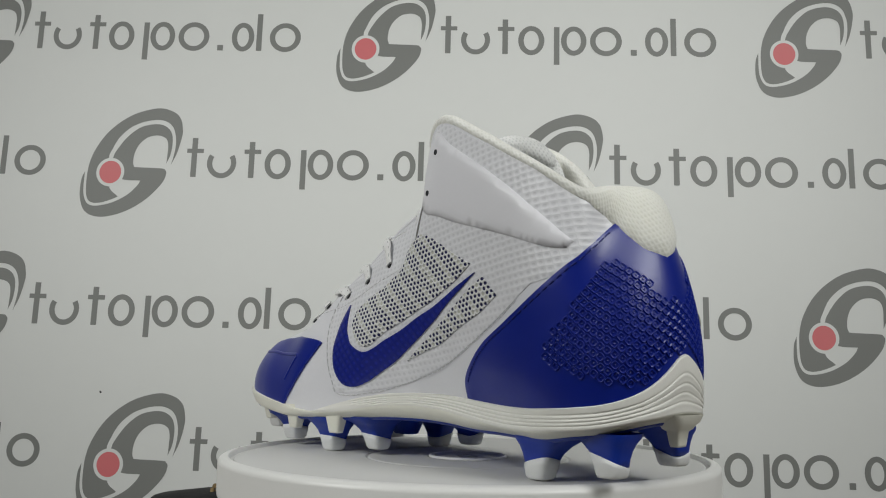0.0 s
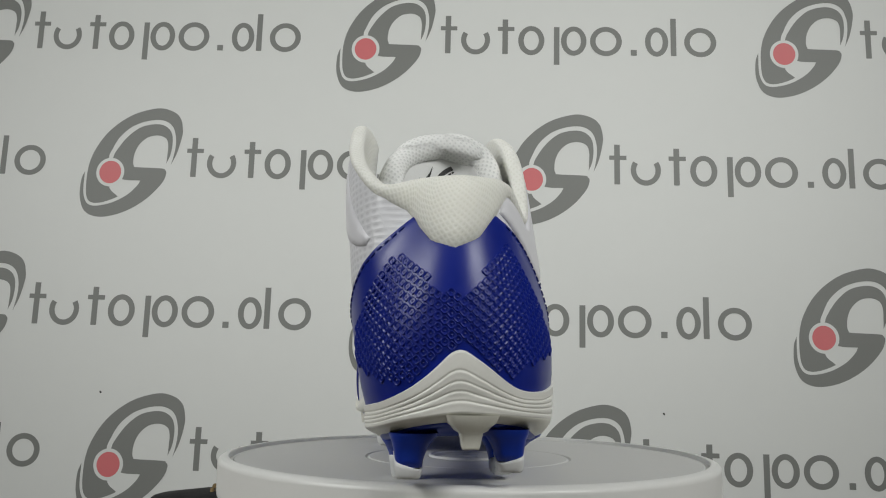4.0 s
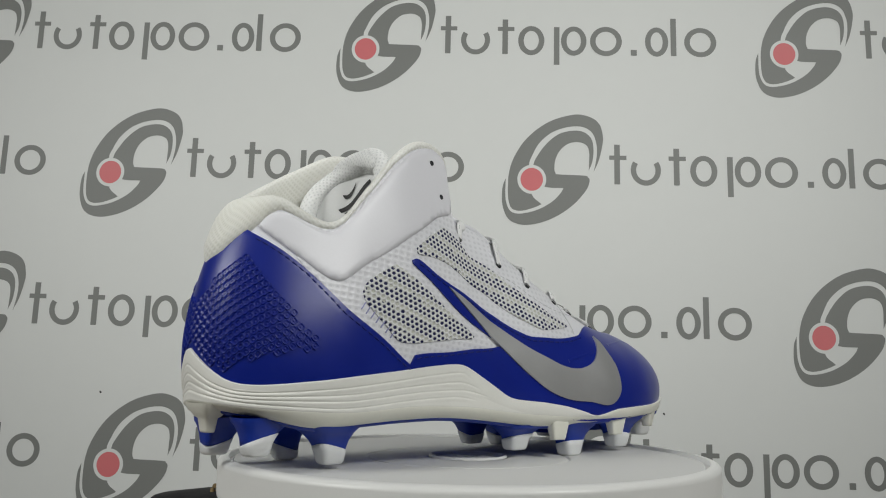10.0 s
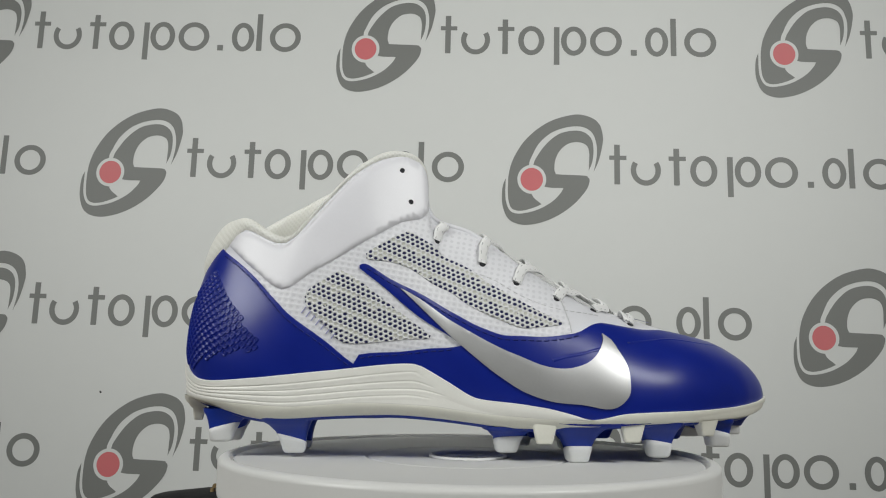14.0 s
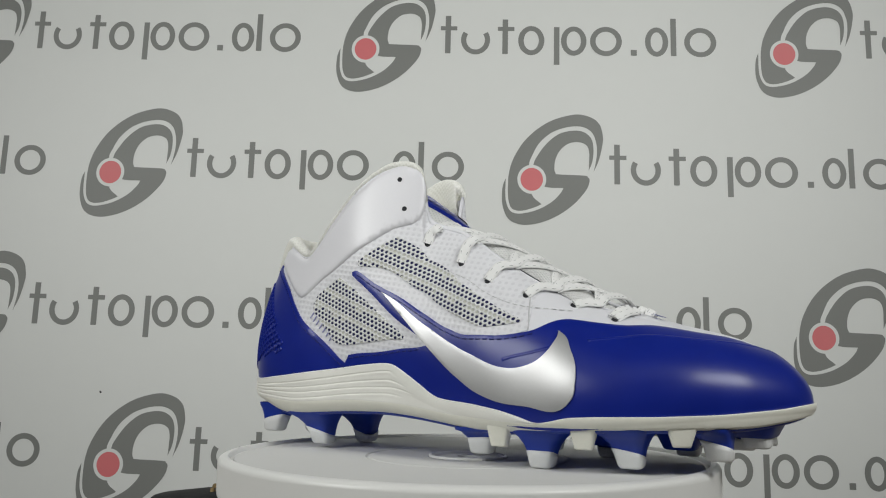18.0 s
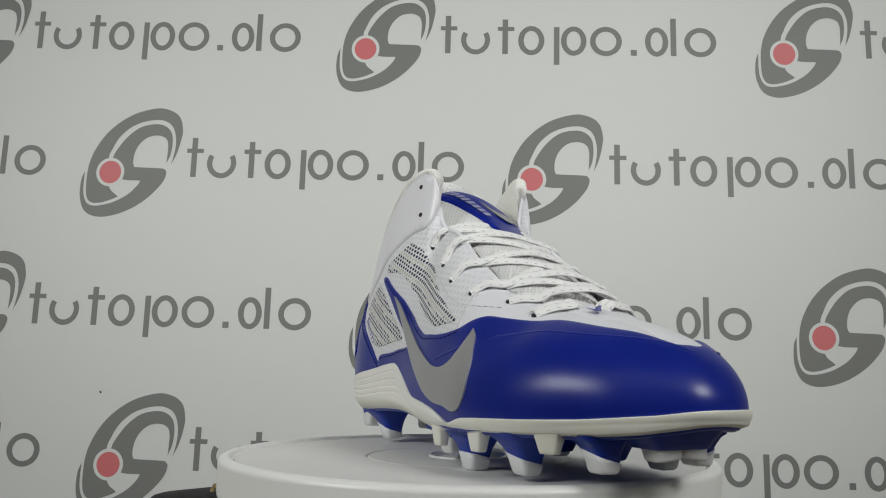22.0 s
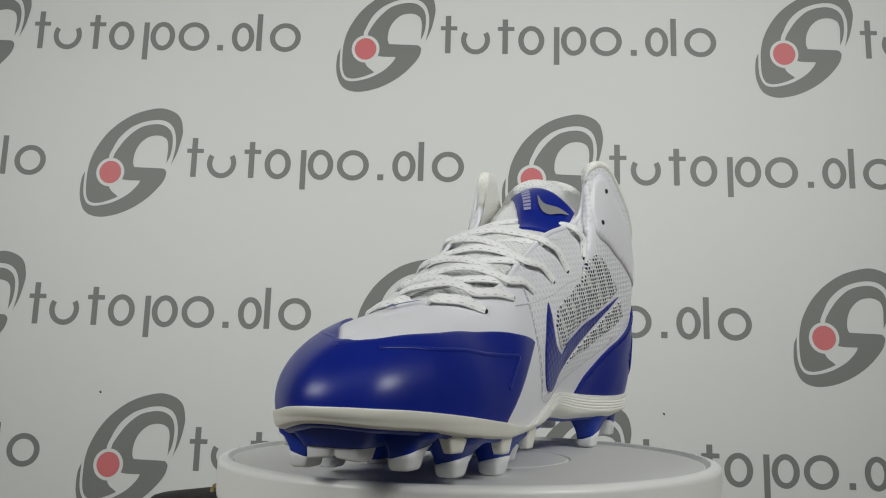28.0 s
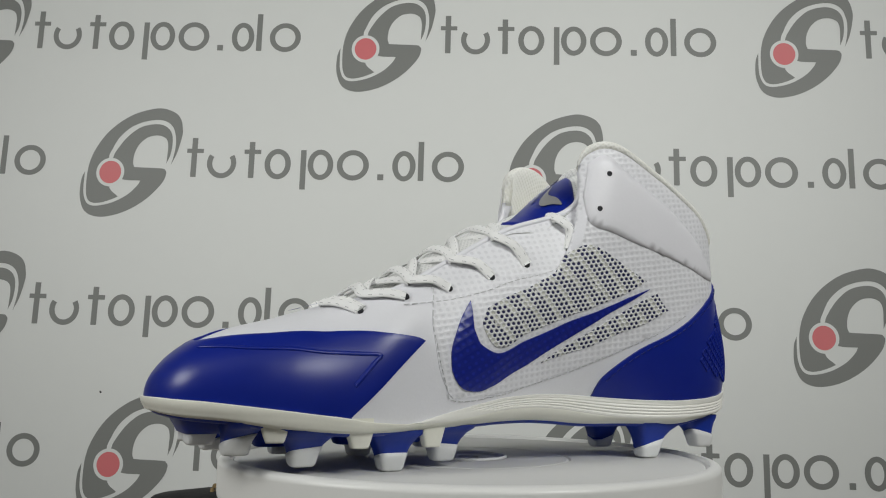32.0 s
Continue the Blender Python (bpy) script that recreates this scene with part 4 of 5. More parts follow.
# collar roll and lining
def collar():
    n = 150
    q = np.linspace(-0.475, 0.455, n)
    heel = np.exp(-((q + 0.005) / 0.085) ** 2)
    vst = np.interp(q, [-0.475, -0.20, -0.12, -0.085, -0.05, -0.03, 0.0, 0.03, 0.05, 0.07, 0.12, 0.2, 0.455], [0.985, 0.985, 0.955, 0.86, 0.745, 0.665, 0.620, 0.665, 0.745, 0.85, 0.96, 0.985, 0.985])
    th = 0.0055 + 0.009 * heel
    bul = 0.0012 + 0.0050 * heel
    top, nh = last(q, np.ones(n)), last_normal(q, np.full(n, 0.97))
    nh[:, 2] = 0
    nh /= np.linalg.norm(nh, axis=1, keepdims=True)
    rows, arc = [], []
    for k in np.linspace(0, 1, 9):
        v = vst + (1 - vst) * k
        rows.append(off(q, v, bul * (heel * math.sin(math.pi * (0.06 + 0.74 * k)) + (1 - heel) * math.sin(math.pi * min(k * 0.5 + 0.02, 0.5))) - 0.0006 * (k == 0)))
    lip = bul * (1 - 0.45 * heel)
    for a in np.linspace(0.06, 0.95, 9) * np.pi:
        c = top - nh * (th / 2 - lip / 2)[:, None]
        rows.append(c + nh * ((th / 2 + lip / 2) * math.cos(a))[:, None] + np.array([0, 0, 1.0]) * (th * (0.42 - 0.06 * heel) * math.sin(a))[:, None])
    for v in np.linspace(0.97, 0.35, 10):
        rows.append(off(q, np.full(n, v), -th * (1 - 0.25 * (0.97 - v))))
    P = np.array(rows)
    for _ in range(14):
        P[3:22] += 0.5 * heel[None, :, None] * ((P[2:21] + P[4:23]) / 2 - P[3:22])
    s = np.cumsum(np.concatenate([[np.zeros(n)], np.linalg.norm(np.diff(P, axis=0), axis=2)]), axis=0)
    uv = np.stack([np.broadcast_to(q * SCALE_Q, s.shape), s], -1).reshape(-1, 2)
    v_, f_ = sheet(P, flip=False)
    lining = mesh_ob("collar_lining", v_, f_, KNIT, shoe, "padded cream knit collar and lining", uv=uv)
    # bound front ends of the two flaps
    for k in (0, n - 1):
        ends = [tuple(p) for p in P[:18, k]]
        mesh_ob("roll_end", ends, [tuple(range(len(ends))) if k else tuple(reversed(range(len(ends))))], KNIT, lining, smooth=False)
    for q0, k in ((q[0], 0), (q[-1], n - 1)):
        vv = np.linspace(1.0, 0.35, 14)
        outer_ = off(np.full(14, q0), vv, np.full(14, 0.0004))
        inner_ = off(np.full(14, q0), vv, np.full(14, -float(th[k])))
        step_ = np.array([0.0014, 0, 0.0002])
        mid_ = (outer_ + inner_) / 2 + step_
        v_, f_ = sheet(np.array([outer_, outer_ * 0.75 + inner_ * 0.25 + step_ * 0.8, mid_, outer_ * 0.25 + inner_ * 0.75 + step_ * 0.8, inner_]), flip=(k == 0))
        mesh_ob("flap_edge", v_, f_, WHITE, lining)


collar()


# tongue
def tongue_point(s, w):
    """s 0 at the throat to 1 at the top edge, w -1..1 across."""
    rows = [(92, 15, 70, 14), (76, 16, 78.5, 22), (55, 17, 91, 24), (30, 19, 106, 25), (6, 22, 119, 26), (-10, 24, 123, 27), (-28, 24, 136, 28), (-45, 23, 148.5, 28), (-57, 21, 155, 25)]
    c = spline(rows, np.asarray(s, float) * (len(rows) - 1))
    return np.stack([c[:, 0] - 4 * w * w * (s > 0.6), c[:, 1] + w * c[:, 3], c[:, 2] - (5 + 4 * s) * w * w], 1) / 1000


def tongue():
    S, Wd = np.linspace(0, 1, 60), np.linspace(-1, 1, 25)
    front = np.array([tongue_point(S, np.full(60, w)) for w in Wd]).transpose(1, 0, 2)
    fat = (0.4 + 0.8 * np.clip((S - 0.35) / 0.25, 0, 1))[:, None, None]
    back = front + np.array([-0.0065, 0, -0.0035]) * fat * (1 - Wd ** 6)[None, :, None]
    rows = list(front)
    lip = []
    for a in np.linspace(0.15, 0.9, 6) * np.pi:
        mid = (front[-1] + back[-1]) / 2
        half_ = (front[-1] - back[-1]) / 2
        lip.append(mid + half_ * math.cos(a) + np.array([-0.002, 0, 0.0060]) * math.sin(a) * (1 - Wd ** 6)[:, None])
    rows += lip + list(back[::-1][:50])
    P = np.array(rows)
    s = np.cumsum(np.concatenate([[np.zeros(25)], np.linalg.norm(np.diff(P, axis=0), axis=2)]), axis=0)
    uv = np.stack([np.broadcast_to(Wd * 0.027, s.shape), s], -1).reshape(-1, 2)
    v_, f_ = sheet(P, flip=True)
    t = mesh_ob("tongue", v_, f_, TONGUE_KNIT, shoe, "padded white knit tongue", uv=uv)
    # padded roll round the top and the sides, wrapping back along both flaps
    roll = smooth_path([np.array(p) / 1000 for p in ((-80, 43, 118), (-77, 44, 130), (-72, 43.5, 138), (-66.5, 40, 143.8), (-62.5, 34, 148.3), (-60.5, 25, 152.2), (-60, 14, 154.6), (-60, 5.5, 152), (-61, -0.5, 146), (-62.5, -4, 136), (-63, -6, 124), (-60, -6, 110))], 8)
    run = np.concatenate([[0], np.cumsum(np.linalg.norm(np.diff(roll, axis=0), axis=1))])
    v_, f_ = tube(roll, 0.0112, 0.0098, np.tile([-1.0, 0, 0.1], (len(roll), 1)), sides=20)
    around = np.tile(np.linspace(0, 0.034, 20, endpoint=False), len(roll))
    mesh_ob("padded_edge", v_, f_, TONGUE_KNIT, t, "thick padded knit edge", uv=np.stack([np.repeat(run, 20), around], 1))

    # smooth lining inside that edge, hollowed like a cup
    def cup(y, z, lift=0.0):
        return (-57.5 - 0.022 * (y - 14) ** 2 + 0.35 * max(0.0, 122 - z) - lift) / 1000, y / 1000, z / 1000
    ys = np.linspace(-6, 45, 36)
    rim = np.interp(ys, [-6, -4, -0.5, 5.5, 14, 25, 34, 40, 43.5, 45], [122, 136, 146, 152, 154.6, 152.2, 148.3, 143.8, 138, 124])
    P = np.array([[cup(y, 96 + (r - 96) * k) for y, r in zip(ys, rim)] for k in np.linspace(0, 1, 24)])
    v_, f_ = sheet(P, flip=False)
    lining = mesh_ob("tongue_lining", v_, f_, LINING, t, "smooth white woven lining")
    # printed label, its lines running slantwise: a black band, plain bars and a bar code
    start, along, down = np.array([15.6, 144.2]), np.array([0.741, -0.671]), np.array([-0.60, -0.80])

    def strip(a0, a1, d0, d1):
        n_ = max(2, int((a1 - a0) / 2) + 1)
        at = [start + along * a + down * d + np.array([0, 1.2 * math.sin(a * 0.28)]) for d in (d0, d1) for a in np.linspace(a0, a1, n_)]
        faces = [(k, k + 1, n_ + k + 1, n_ + k) for k in range(n_ - 1)]
        mesh_ob("bar", [cup(y, z, 0.35) for y, z in at], faces, INK, lining, smooth=False)
    strip(0, 23.5, 0, 2.3)
    rnd = random.Random(11)
    for r in range(7):
        a_, d_ = 0.6 + 0.2 * r, 3.0 + 1.75 * r
        while a_ < 22:
            size = rnd.uniform(0.7, 2.4)
            if not (2 <= r <= 3 and 12 < a_ < 17):
                strip(a_, a_ + size, d_, d_ + 0.8)
            a_ += size + 0.55
    for k in range(16):
        strip(2 + 1.05 * k, 2 + 1.05 * k + (0.75 if k % 3 else 0.4), 15.6, 20.5)
    crescent = closed_curve([(24.7, 143.4), (25.6, 139.0), (27.4, 135.6), (29.6, 134.3), (31.2, 136.6), (30.2, 136.6), (28.6, 136.9), (26.4, 139.6)], 5)
    fv, ff = flat_shape([crescent])
    mesh_ob("lining_mark", [cup(p[0], p[1], 0.35) for p in fv], ff, INK, lining, "small black curved mark")

    # blue badge, set askew near the top of the tongue
    n = np.array([0.62, 0.0, 0.78])

    def badge(a, b, lift):
        s_ = (0.56 + 0.05 * b) * (1 - a) + (0.985 - 0.03 * b - 0.27 * max(0.0, b - 0.36)) * a
        w_ = (0.18 - 1.10 * a) * (1 - b) + 0.90 * b
        return tongue_point(np.array([s_]), np.array([w_]))[0] + n * lift

    A, B = np.linspace(0, 1, 22), np.linspace(0, 1, 20)
    P = np.array([[badge(a, b_, -0.0007 if a in (0, 1) or b_ in (0, 1) else 0.0014) for b_ in B] for a in A])
    v_, f_ = sheet(P, flip=True)
    b = mesh_ob("tongue_badge", v_, f_, BLUE, t, "royal blue badge sewn to the tongue")
    for k in range(8):
        a0 = 0.38 + 0.066 * k
        q = np.array([badge(a, w, 0.0022) for a, w in ((a0, 0.16), (a0 + 0.045, 0.16), (a0 + 0.045, 0.29), (a0, 0.29))])
        mesh_ob("bar", q, [(0, 1, 2, 3)], PALE_BLUE, b, smooth=False)
    crv = closed_curve([(0.66, 0.42), (0.50, 0.44), (0.40, 0.53), (0.41, 0.68), (0.56, 0.84), (0.72, 0.96), (0.68, 0.82), (0.60, 0.68), (0.56, 0.57), (0.58, 0.49)], 6)
    fv, ff = flat_shape([crv])
    mesh_ob("badge_mark", [badge(p[0], p[1], 0.0023) for p in fv], ff, SILVER, b, "silver curved mark")


tongue()

# end tab of the vamp under the first lace, with a small blue curved mark
def vamp_tab():
    mm = 0.001
    at = lambda x, y, lift: (x * mm, y * mm, (76.6 - 0.285 * (x - 85) - 0.010 * (y - 16) ** 2) * mm + lift)
    xs, ys = np.linspace(79, 114, 20), np.linspace(-1, 1, 17)
    P = np.array([[at(x, 16 + y * (15 - 0.06 * (x - 79)), -0.0030 if x == xs[-1] else -0.0012 if x == xs[0] or abs(y) == 1 else 0) for y in ys] for x in xs])
    v_, f_ = sheet(P)
    tab = mesh_ob("vamp_tab", v_, f_, WHITE, shoe, "white end of the vamp")
    c = closed_curve([(98, 8.6), (103.5, 9.2), (106, 11.2), (101, 15), (92.5, 21), (97.5, 14.6), (101, 11.2)], 5)
    fv, ff = flat_shape([c])
    mesh_ob("vamp_mark", [at(p[0], p[1], 0.0017) for p in fv], ff, BLUE, tab, "small printed blue curved mark")


vamp_tab()

# ---- laces ----
EDGE_L = [(1.235, 0.95), (1.282, 0.965), (1.328, 0.965), (1.375, 0.965), (1.425, 0.965), (1.480, 0.965)]
EDGE_M = [(0.765, 0.95), (0.718, 0.965), (0.672, 0.965), (0.625, 0.965), (0.575, 0.965), (0.520, 0.965)]


def lace_part(path, wide, thick):
    lift = np.tile([0.62, 0.0, 0.78], (len(path), 1)) + np.array([0, 1.0, 0]) * np.clip((path[:, 1:2] - 0.018) / 0.03, -0.8, 0.8)
    v_, f_ = tube(path, wide, thick, lift, sides=12)
    run = np.concatenate([[0], np.cumsum(np.linalg.norm(np.diff(path, axis=0), axis=1))])
    uv = np.stack([np.repeat(run, 12), np.tile(np.linspace(0, 1, 12, endpoint=False), len(path))], 1)
    mesh_ob("lace", v_, f_, LACE, shoe, "white woven flat lace with grey flecks", uv=uv)


def laces():
    for i in range(6):
        hl, hm, el, em = LAT_HOLES[i], MED_HOLES[i], EDGE_L[i], EDGE_M[i]
        for (q, v) in (hl, hm):
            p, n = one(q, v, 0.0006), last_normal(np.array([q]), np.array([v]))[0]
            v_, f_ = lathe([(0.0, 0.0003), (0.0013, 0.0003), (0.0016, 0.0002), (0.0018, -0.0006)], 14)
            ob = mesh_ob("eyelet", v_, f_, DARK, upper, "dark disc for the shade in an eyelet")
            ob.matrix_basis = Matrix.Translation(p) @ Vector(n).to_track_quat("Z", "Y").to_matrix().to_4x4()
        a, b = one(*hl, 0.0008), one(*hm, 0.0008)
        a1, b1 = one((hl[0] + el[0]) / 2, (hl[1] + el[1]) / 2 + 0.01, 0.0022), one((hm[0] + em[0]) / 2, (hm[1] + em[1]) / 2 + 0.01, 0.0022)
        a2, b2 = one(*el, 0.0026), one(*em, 0.0026)
        rise = LACE_RISE[i]
        mid = [a2 + (b2 - a2) * w + np.array([0.0006 * math.sin(6 * w + 2 * i), 0, rise * math.sin(math.pi * w) ** 0.8 + 0.0004 * math.sin(9 * w + i)]) for w in (0.12, 0.3, 0.5, 0.7, 0.88)]
        if i == 0:
            dive = np.array([-0.002, 0, -0.0045])
            for e0, e1, e2, far in ((a, a1, a2, b2), (b, b1, b2, a2)):
                for sh in (np.zeros(3), np.array([-0.0040, 0, 0.0012])):
                    run = [e2 + (far - e2) * w + np.array([0, 0, 0.0006]) for w in (0.10, 0.20)]
                    lace_part(smooth_path([e0 + sh * 0.3, e1 + sh * 0.8, e2 + sh, run[0] + sh, run[1] + sh + dive * 0.3, run[1] + (far - e2) * 0.06 + sh + dive], 8), 0.0052, 0.0016)
        else:
            lace_part(smooth_path([a, a1, a2, *mid, b2, b1, b], 8), 0.0056, 0.0018)
    # the strands that slant from each row to the next, under the level ones
    for i in range(1, 5):
        for near, far, side in ((EDGE_L, EDGE_M, 0), (EDGE_M, EDGE_L, 1)):
            a, b = one(*near[i], 0.0012), one(*far[i + 1], 0.0012)
            rise = (LACE_RISE[i] + LACE_RISE[i + 1]) / 2 - 0.0012 + 0.0011 * side
            run = [a + (b - a) * w + np.array([0.0005 * math.sin(7 * w + i), 0, rise * math.sin(math.pi * w) ** 0.8]) for w in (0.12, 0.3, 0.5, 0.7, 0.88)]
            lace_part(smooth_path([a, *run, b], 7), 0.0052, 0.0016)


LACE_RISE = (0.0036, 0.0052, 0.0068, 0.0068, 0.0060, 0.0056)
laces()
# folded edges of the lace stays
for qa, qb in ((0.45, 0.815), (1.185, 1.528)):
    qq = np.linspace(qa, qb, 50)
    v_, f_ = tube(off(qq, np.full(50, 0.998), np.full(50, -0.0004)), 0.0030, 0.0022, last_normal(qq, np.full(50, 0.97)), sides=8)
    mesh_ob("stay_edge", v_, f_, WHITE, upper)
for q, v in CUFF_HOLES:
    p, n = one(q, v, 0.0013), last_normal(np.array([q]), np.array([v]))[0]
    v_, f_ = lathe([(0.0, 0.0003), (0.0011, 0.0003), (0.0013, 0.0005), (0.0015, -0.0004)], 16)
    ob = mesh_ob("eyelet", v_, f_, DARK, shoe, "dark disc for the shade in an eyelet")
    ob.matrix_basis = Matrix.Translation(p) @ Vector(n).to_track_quat("Z", "Y").to_matrix().to_4x4()


# unseen sock liner inside the shoe, added to bounce light up the lining
def bounce_liner():
    u = np.linspace(0.01, 0.99, 60)
    a, b = off(u, np.full(60, 0.10), np.full(60, -0.002)), off(2 - u, np.full(60, 0.10), np.full(60, -0.002))
    P = np.array([a + (b - a) * k + np.array([0, 0, 0.004]) for k in np.linspace(0, 1, 9)])
    v_, f_ = sheet(P, flip=True)
    mesh_ob("bounce_liner", v_, f_, KNIT, shoe, "cream sock liner added to bounce light", uv=P.reshape(-1, 3)[:, :2])


bounce_liner()


# ---- sole ----
def knots(q, rows):
    r = np.array(rows)
    r = np.vstack([r[-1] - [2, 0], r, r[0] + [2, 0]]) if r[0, 0] > 0 or r[-1, 0] < 2 else r
    k = np.interp(np.mod(q, 2), r[:, 0], r[:, 1])
    return k / 1000


TOP_Z = [(0.0, 54.5), (0.011, 50), (0.024, 45), (0.037, 40.6), (0.05, 37.5), (0.064, 35.1), (0.088, 32.5), (0.122, 31), (0.173, 29.8), (0.209, 30), (0.24, 30.7), (0.279, 31.8), (0.327, 33), (0.382, 33.2), (0.437, 32.1), (0.499, 29.2),
         (0.556, 25.6), (0.596, 22.7), (0.614, 20.9), (0.633, 20.5), (0.693, 22), (0.73, 24), (0.773, 25.6), (0.849, 28.8), (0.905, 31), (0.957, 32), (1.0, 32), (1.022, 31), (1.034, 29.8), (1.106, 27), (1.179, 25.7), (1.256, 24.9),
         (1.303, 24), (1.337, 21.3), (1.358, 20.4), (1.379, 22.8), (1.421, 26), (1.474, 28.3), (1.538, 29.9), (1.559, 31.3), (1.596, 39.1), (1.627, 45.2), (1.641, 47.5), (1.668, 47.6), (1.71, 46.2), (1.775, 42.8), (1.826, 39.7),
         (1.867, 37.8), (1.893, 37.3), (1.919, 38.3), (1.942, 42), (1.963, 47), (1.981, 51), (1.996, 54.5), (2.0, 54.5)]
# foot of the white midsole, where the cream lower tier begins
MID_Z = [(0.0, 30.5), (0.05, 27), (0.089, 23.5), (0.123, 22), (0.173, 20.8), (0.209, 20.7), (0.24, 21.3), (0.279, 23.1), (0.327, 25.6), (0.382, 27.1), (0.437, 26.4), (0.499, 24), (0.556, 21.5), (0.6, 20.8), (0.614, 20.7), (1.358, 20.2),
         (1.421, 20.8), (1.527, 22.8), (1.577, 24.5), (1.622, 26.5), (1.658, 27), (1.709, 27.6), (1.745, 27.4), (1.774, 26.1), (1.805, 25.1), (1.878, 27.3), (1.939, 29.3), (2.0, 30.5)]
LOW_Z = [(0.0, 27.5), (0.04, 25.5), (0.093, 21.4), (0.135, 19.8), (0.165, 17.6), (0.209, 18.3), (0.255, 18.4), (0.288, 18.2), (0.327, 19.9), (0.382, 21.2), (0.437, 21), (0.499, 20), (0.556, 19.1), (0.63, 18), (0.715, 17.6), (0.773, 19),
         (0.835, 21), (0.861, 23), (0.929, 25), (0.988, 27), (1.023, 25.4), (1.035, 23.6), (1.071, 21.8), (1.107, 21.1), (1.179, 20.4), (1.256, 19.7), (1.337, 18.2), (1.372, 17.6), (1.421, 16.2), (1.495, 16.6), (1.559, 18.9),
         (1.621, 21.2), (1.675, 22.4), (1.745, 21.7), (1.794, 20.1), (1.824, 18.5), (1.839, 19.3), (1.878, 24), (1.945, 26.8), (2.0, 27.5)]


def blur(y, n):
    k = np.ones(n) / n
    return np.convolve(np.concatenate([y[-n:], y, y[:n]]), k, "same")[n:-n]


NQ = 400
RING_Q = np.linspace(0, 2, NQ, endpoint=False)
RING_TOP, RING_LOW = blur(knots(RING_Q, TOP_Z), 5), blur(knots(RING_Q, LOW_Z), 9)
RING_FORE = (RING_Q > 0.612) & (RING_Q < 1.36)
RING_MID = np.minimum(np.where(RING_FORE, RING_TOP, blur(knots(RING_Q, MID_Z), 7)), RING_TOP)
FINE_V = np.linspace(0, 0.6, 40)
RING_COL = np.array([last(np.full(40, q), FINE_V) for q in RING_Q])
RING_N = last_normal(RING_Q, np.full(NQ, 0.05))
RING_N[:, 2] = 0
RING_N /= np.linalg.norm(RING_N, axis=1, keepdims=True)


def ring_at(z, d):
    """Points round the shoe at heights z (one per step of the ring), d outside the upper."""
    out = np.empty((NQ, 3))
    for i in range(NQ):
        c = RING_COL[i]
        for k in range(3):
            out[i, k] = np.interp(z[i], c[:, 2], c[:, k])
        out[i, 2] = z[i]
    return out + RING_N * np.asarray(d)[:, None]


RING_PROUD = blur(np.where((RING_Q > 0.62) & (RING_Q < 1.40), 0.0033, 0.0028), 31)
# how far the lower tier draws in towards the plate
RING_TUCK = blur(np.where((RING_Q > 0.62) & (RING_Q < 1.36), 0.0012, 0.0040), 31)


# moulded lines of the midsole: (round, height share) of each groove
GROOVES = [[(1.63, 0.70), (1.645, 0.80), (1.70, 0.76), (1.80, 0.70), (1.87, 0.66), (1.95, 0.62), (2.0, 0.68), (2.05, 0.62), (2.12, 0.66), (2.3, 0.72), (2.52, 0.74)],
           [(1.615, 0.55), (1.65, 0.57), (1.70, 0.54), (1.80, 0.49), (1.87, 0.50), (1.95, 0.46), (2.0, 0.50), (2.05, 0.46), (2.12, 0.48), (2.3, 0.54), (2.52, 0.54)],
           [(1.60, 0.42), (1.65, 0.38), (1.70, 0.36), (1.80, 0.31), (1.87, 0.34), (1.95, 0.31), (2.0, 0.34), (2.05, 0.31), (2.12, 0.32), (2.3, 0.36), (2.50, 0.36)],
           [(1.62, 0.20), (1.66, 0.22), (1.75, 0.14), (1.82, 0.10), (1.90, 0.16), (2.0, 0.18), (2.1, 0.15), (2.3, 0.18), (2.48, 0.2)]]


def sole_band(q0, q1, count=60):
    """The white midsole's side wall, with fine moulded grooves, down to the lower tier."""
    idx = [i % NQ for i in range(int(round(q0 / 2 * NQ)), int(round(q1 / 2 * NQ)) + 1)]
    qa = np.where(RING_Q < 1.2, RING_Q + 2, RING_Q)
    tall = RING_TOP - RING_MID
    rows = [ring_at(RING_TOP - 0.001, np.full(NQ, -0.0010))]
    for f in np.linspace(1, 0, count):
        d = RING_PROUD * (0.70 + 0.30 * math.sin(math.pi * min(1, 0.15 + (1 - f) * 0.7)))
        if f >= 0.97:
            d = d * (0.6 + 0.4 * (1 - f) / 0.03)
        for g in GROOVES:
            ga = np.array(g)
            away = (f - np.interp(qa, ga[:, 0], ga[:, 1])) * tall
            fade = np.clip((qa - ga[0, 0]) / 0.02, 0, 1) * np.clip((ga[-1, 0] - qa) / 0.02, 0, 1)
            # each line is a small shelf: sharp above, sloping below
            d = d - 0.00042 * fade * np.exp(-(away / 0.00030) ** 2) + 0.00010 * fade * np.clip(1 - np.abs(away + 0.0011) / 0.0010, 0, 1)
        rows.append(ring_at(RING_MID + tall * f, d))
    rows.append(ring_at(RING_MID - 0.0006, RING_PROUD * 0.66))
    rows.append(ring_at(RING_MID - 0.0004, np.full(NQ, -0.004)))
    v_, f_ = sheet(np.array(rows)[:, idx], flip=True)
    return mesh_ob("midsole", v_, f_, SOLE_WHITE, shoe, "white rubber midsole with moulded lines")


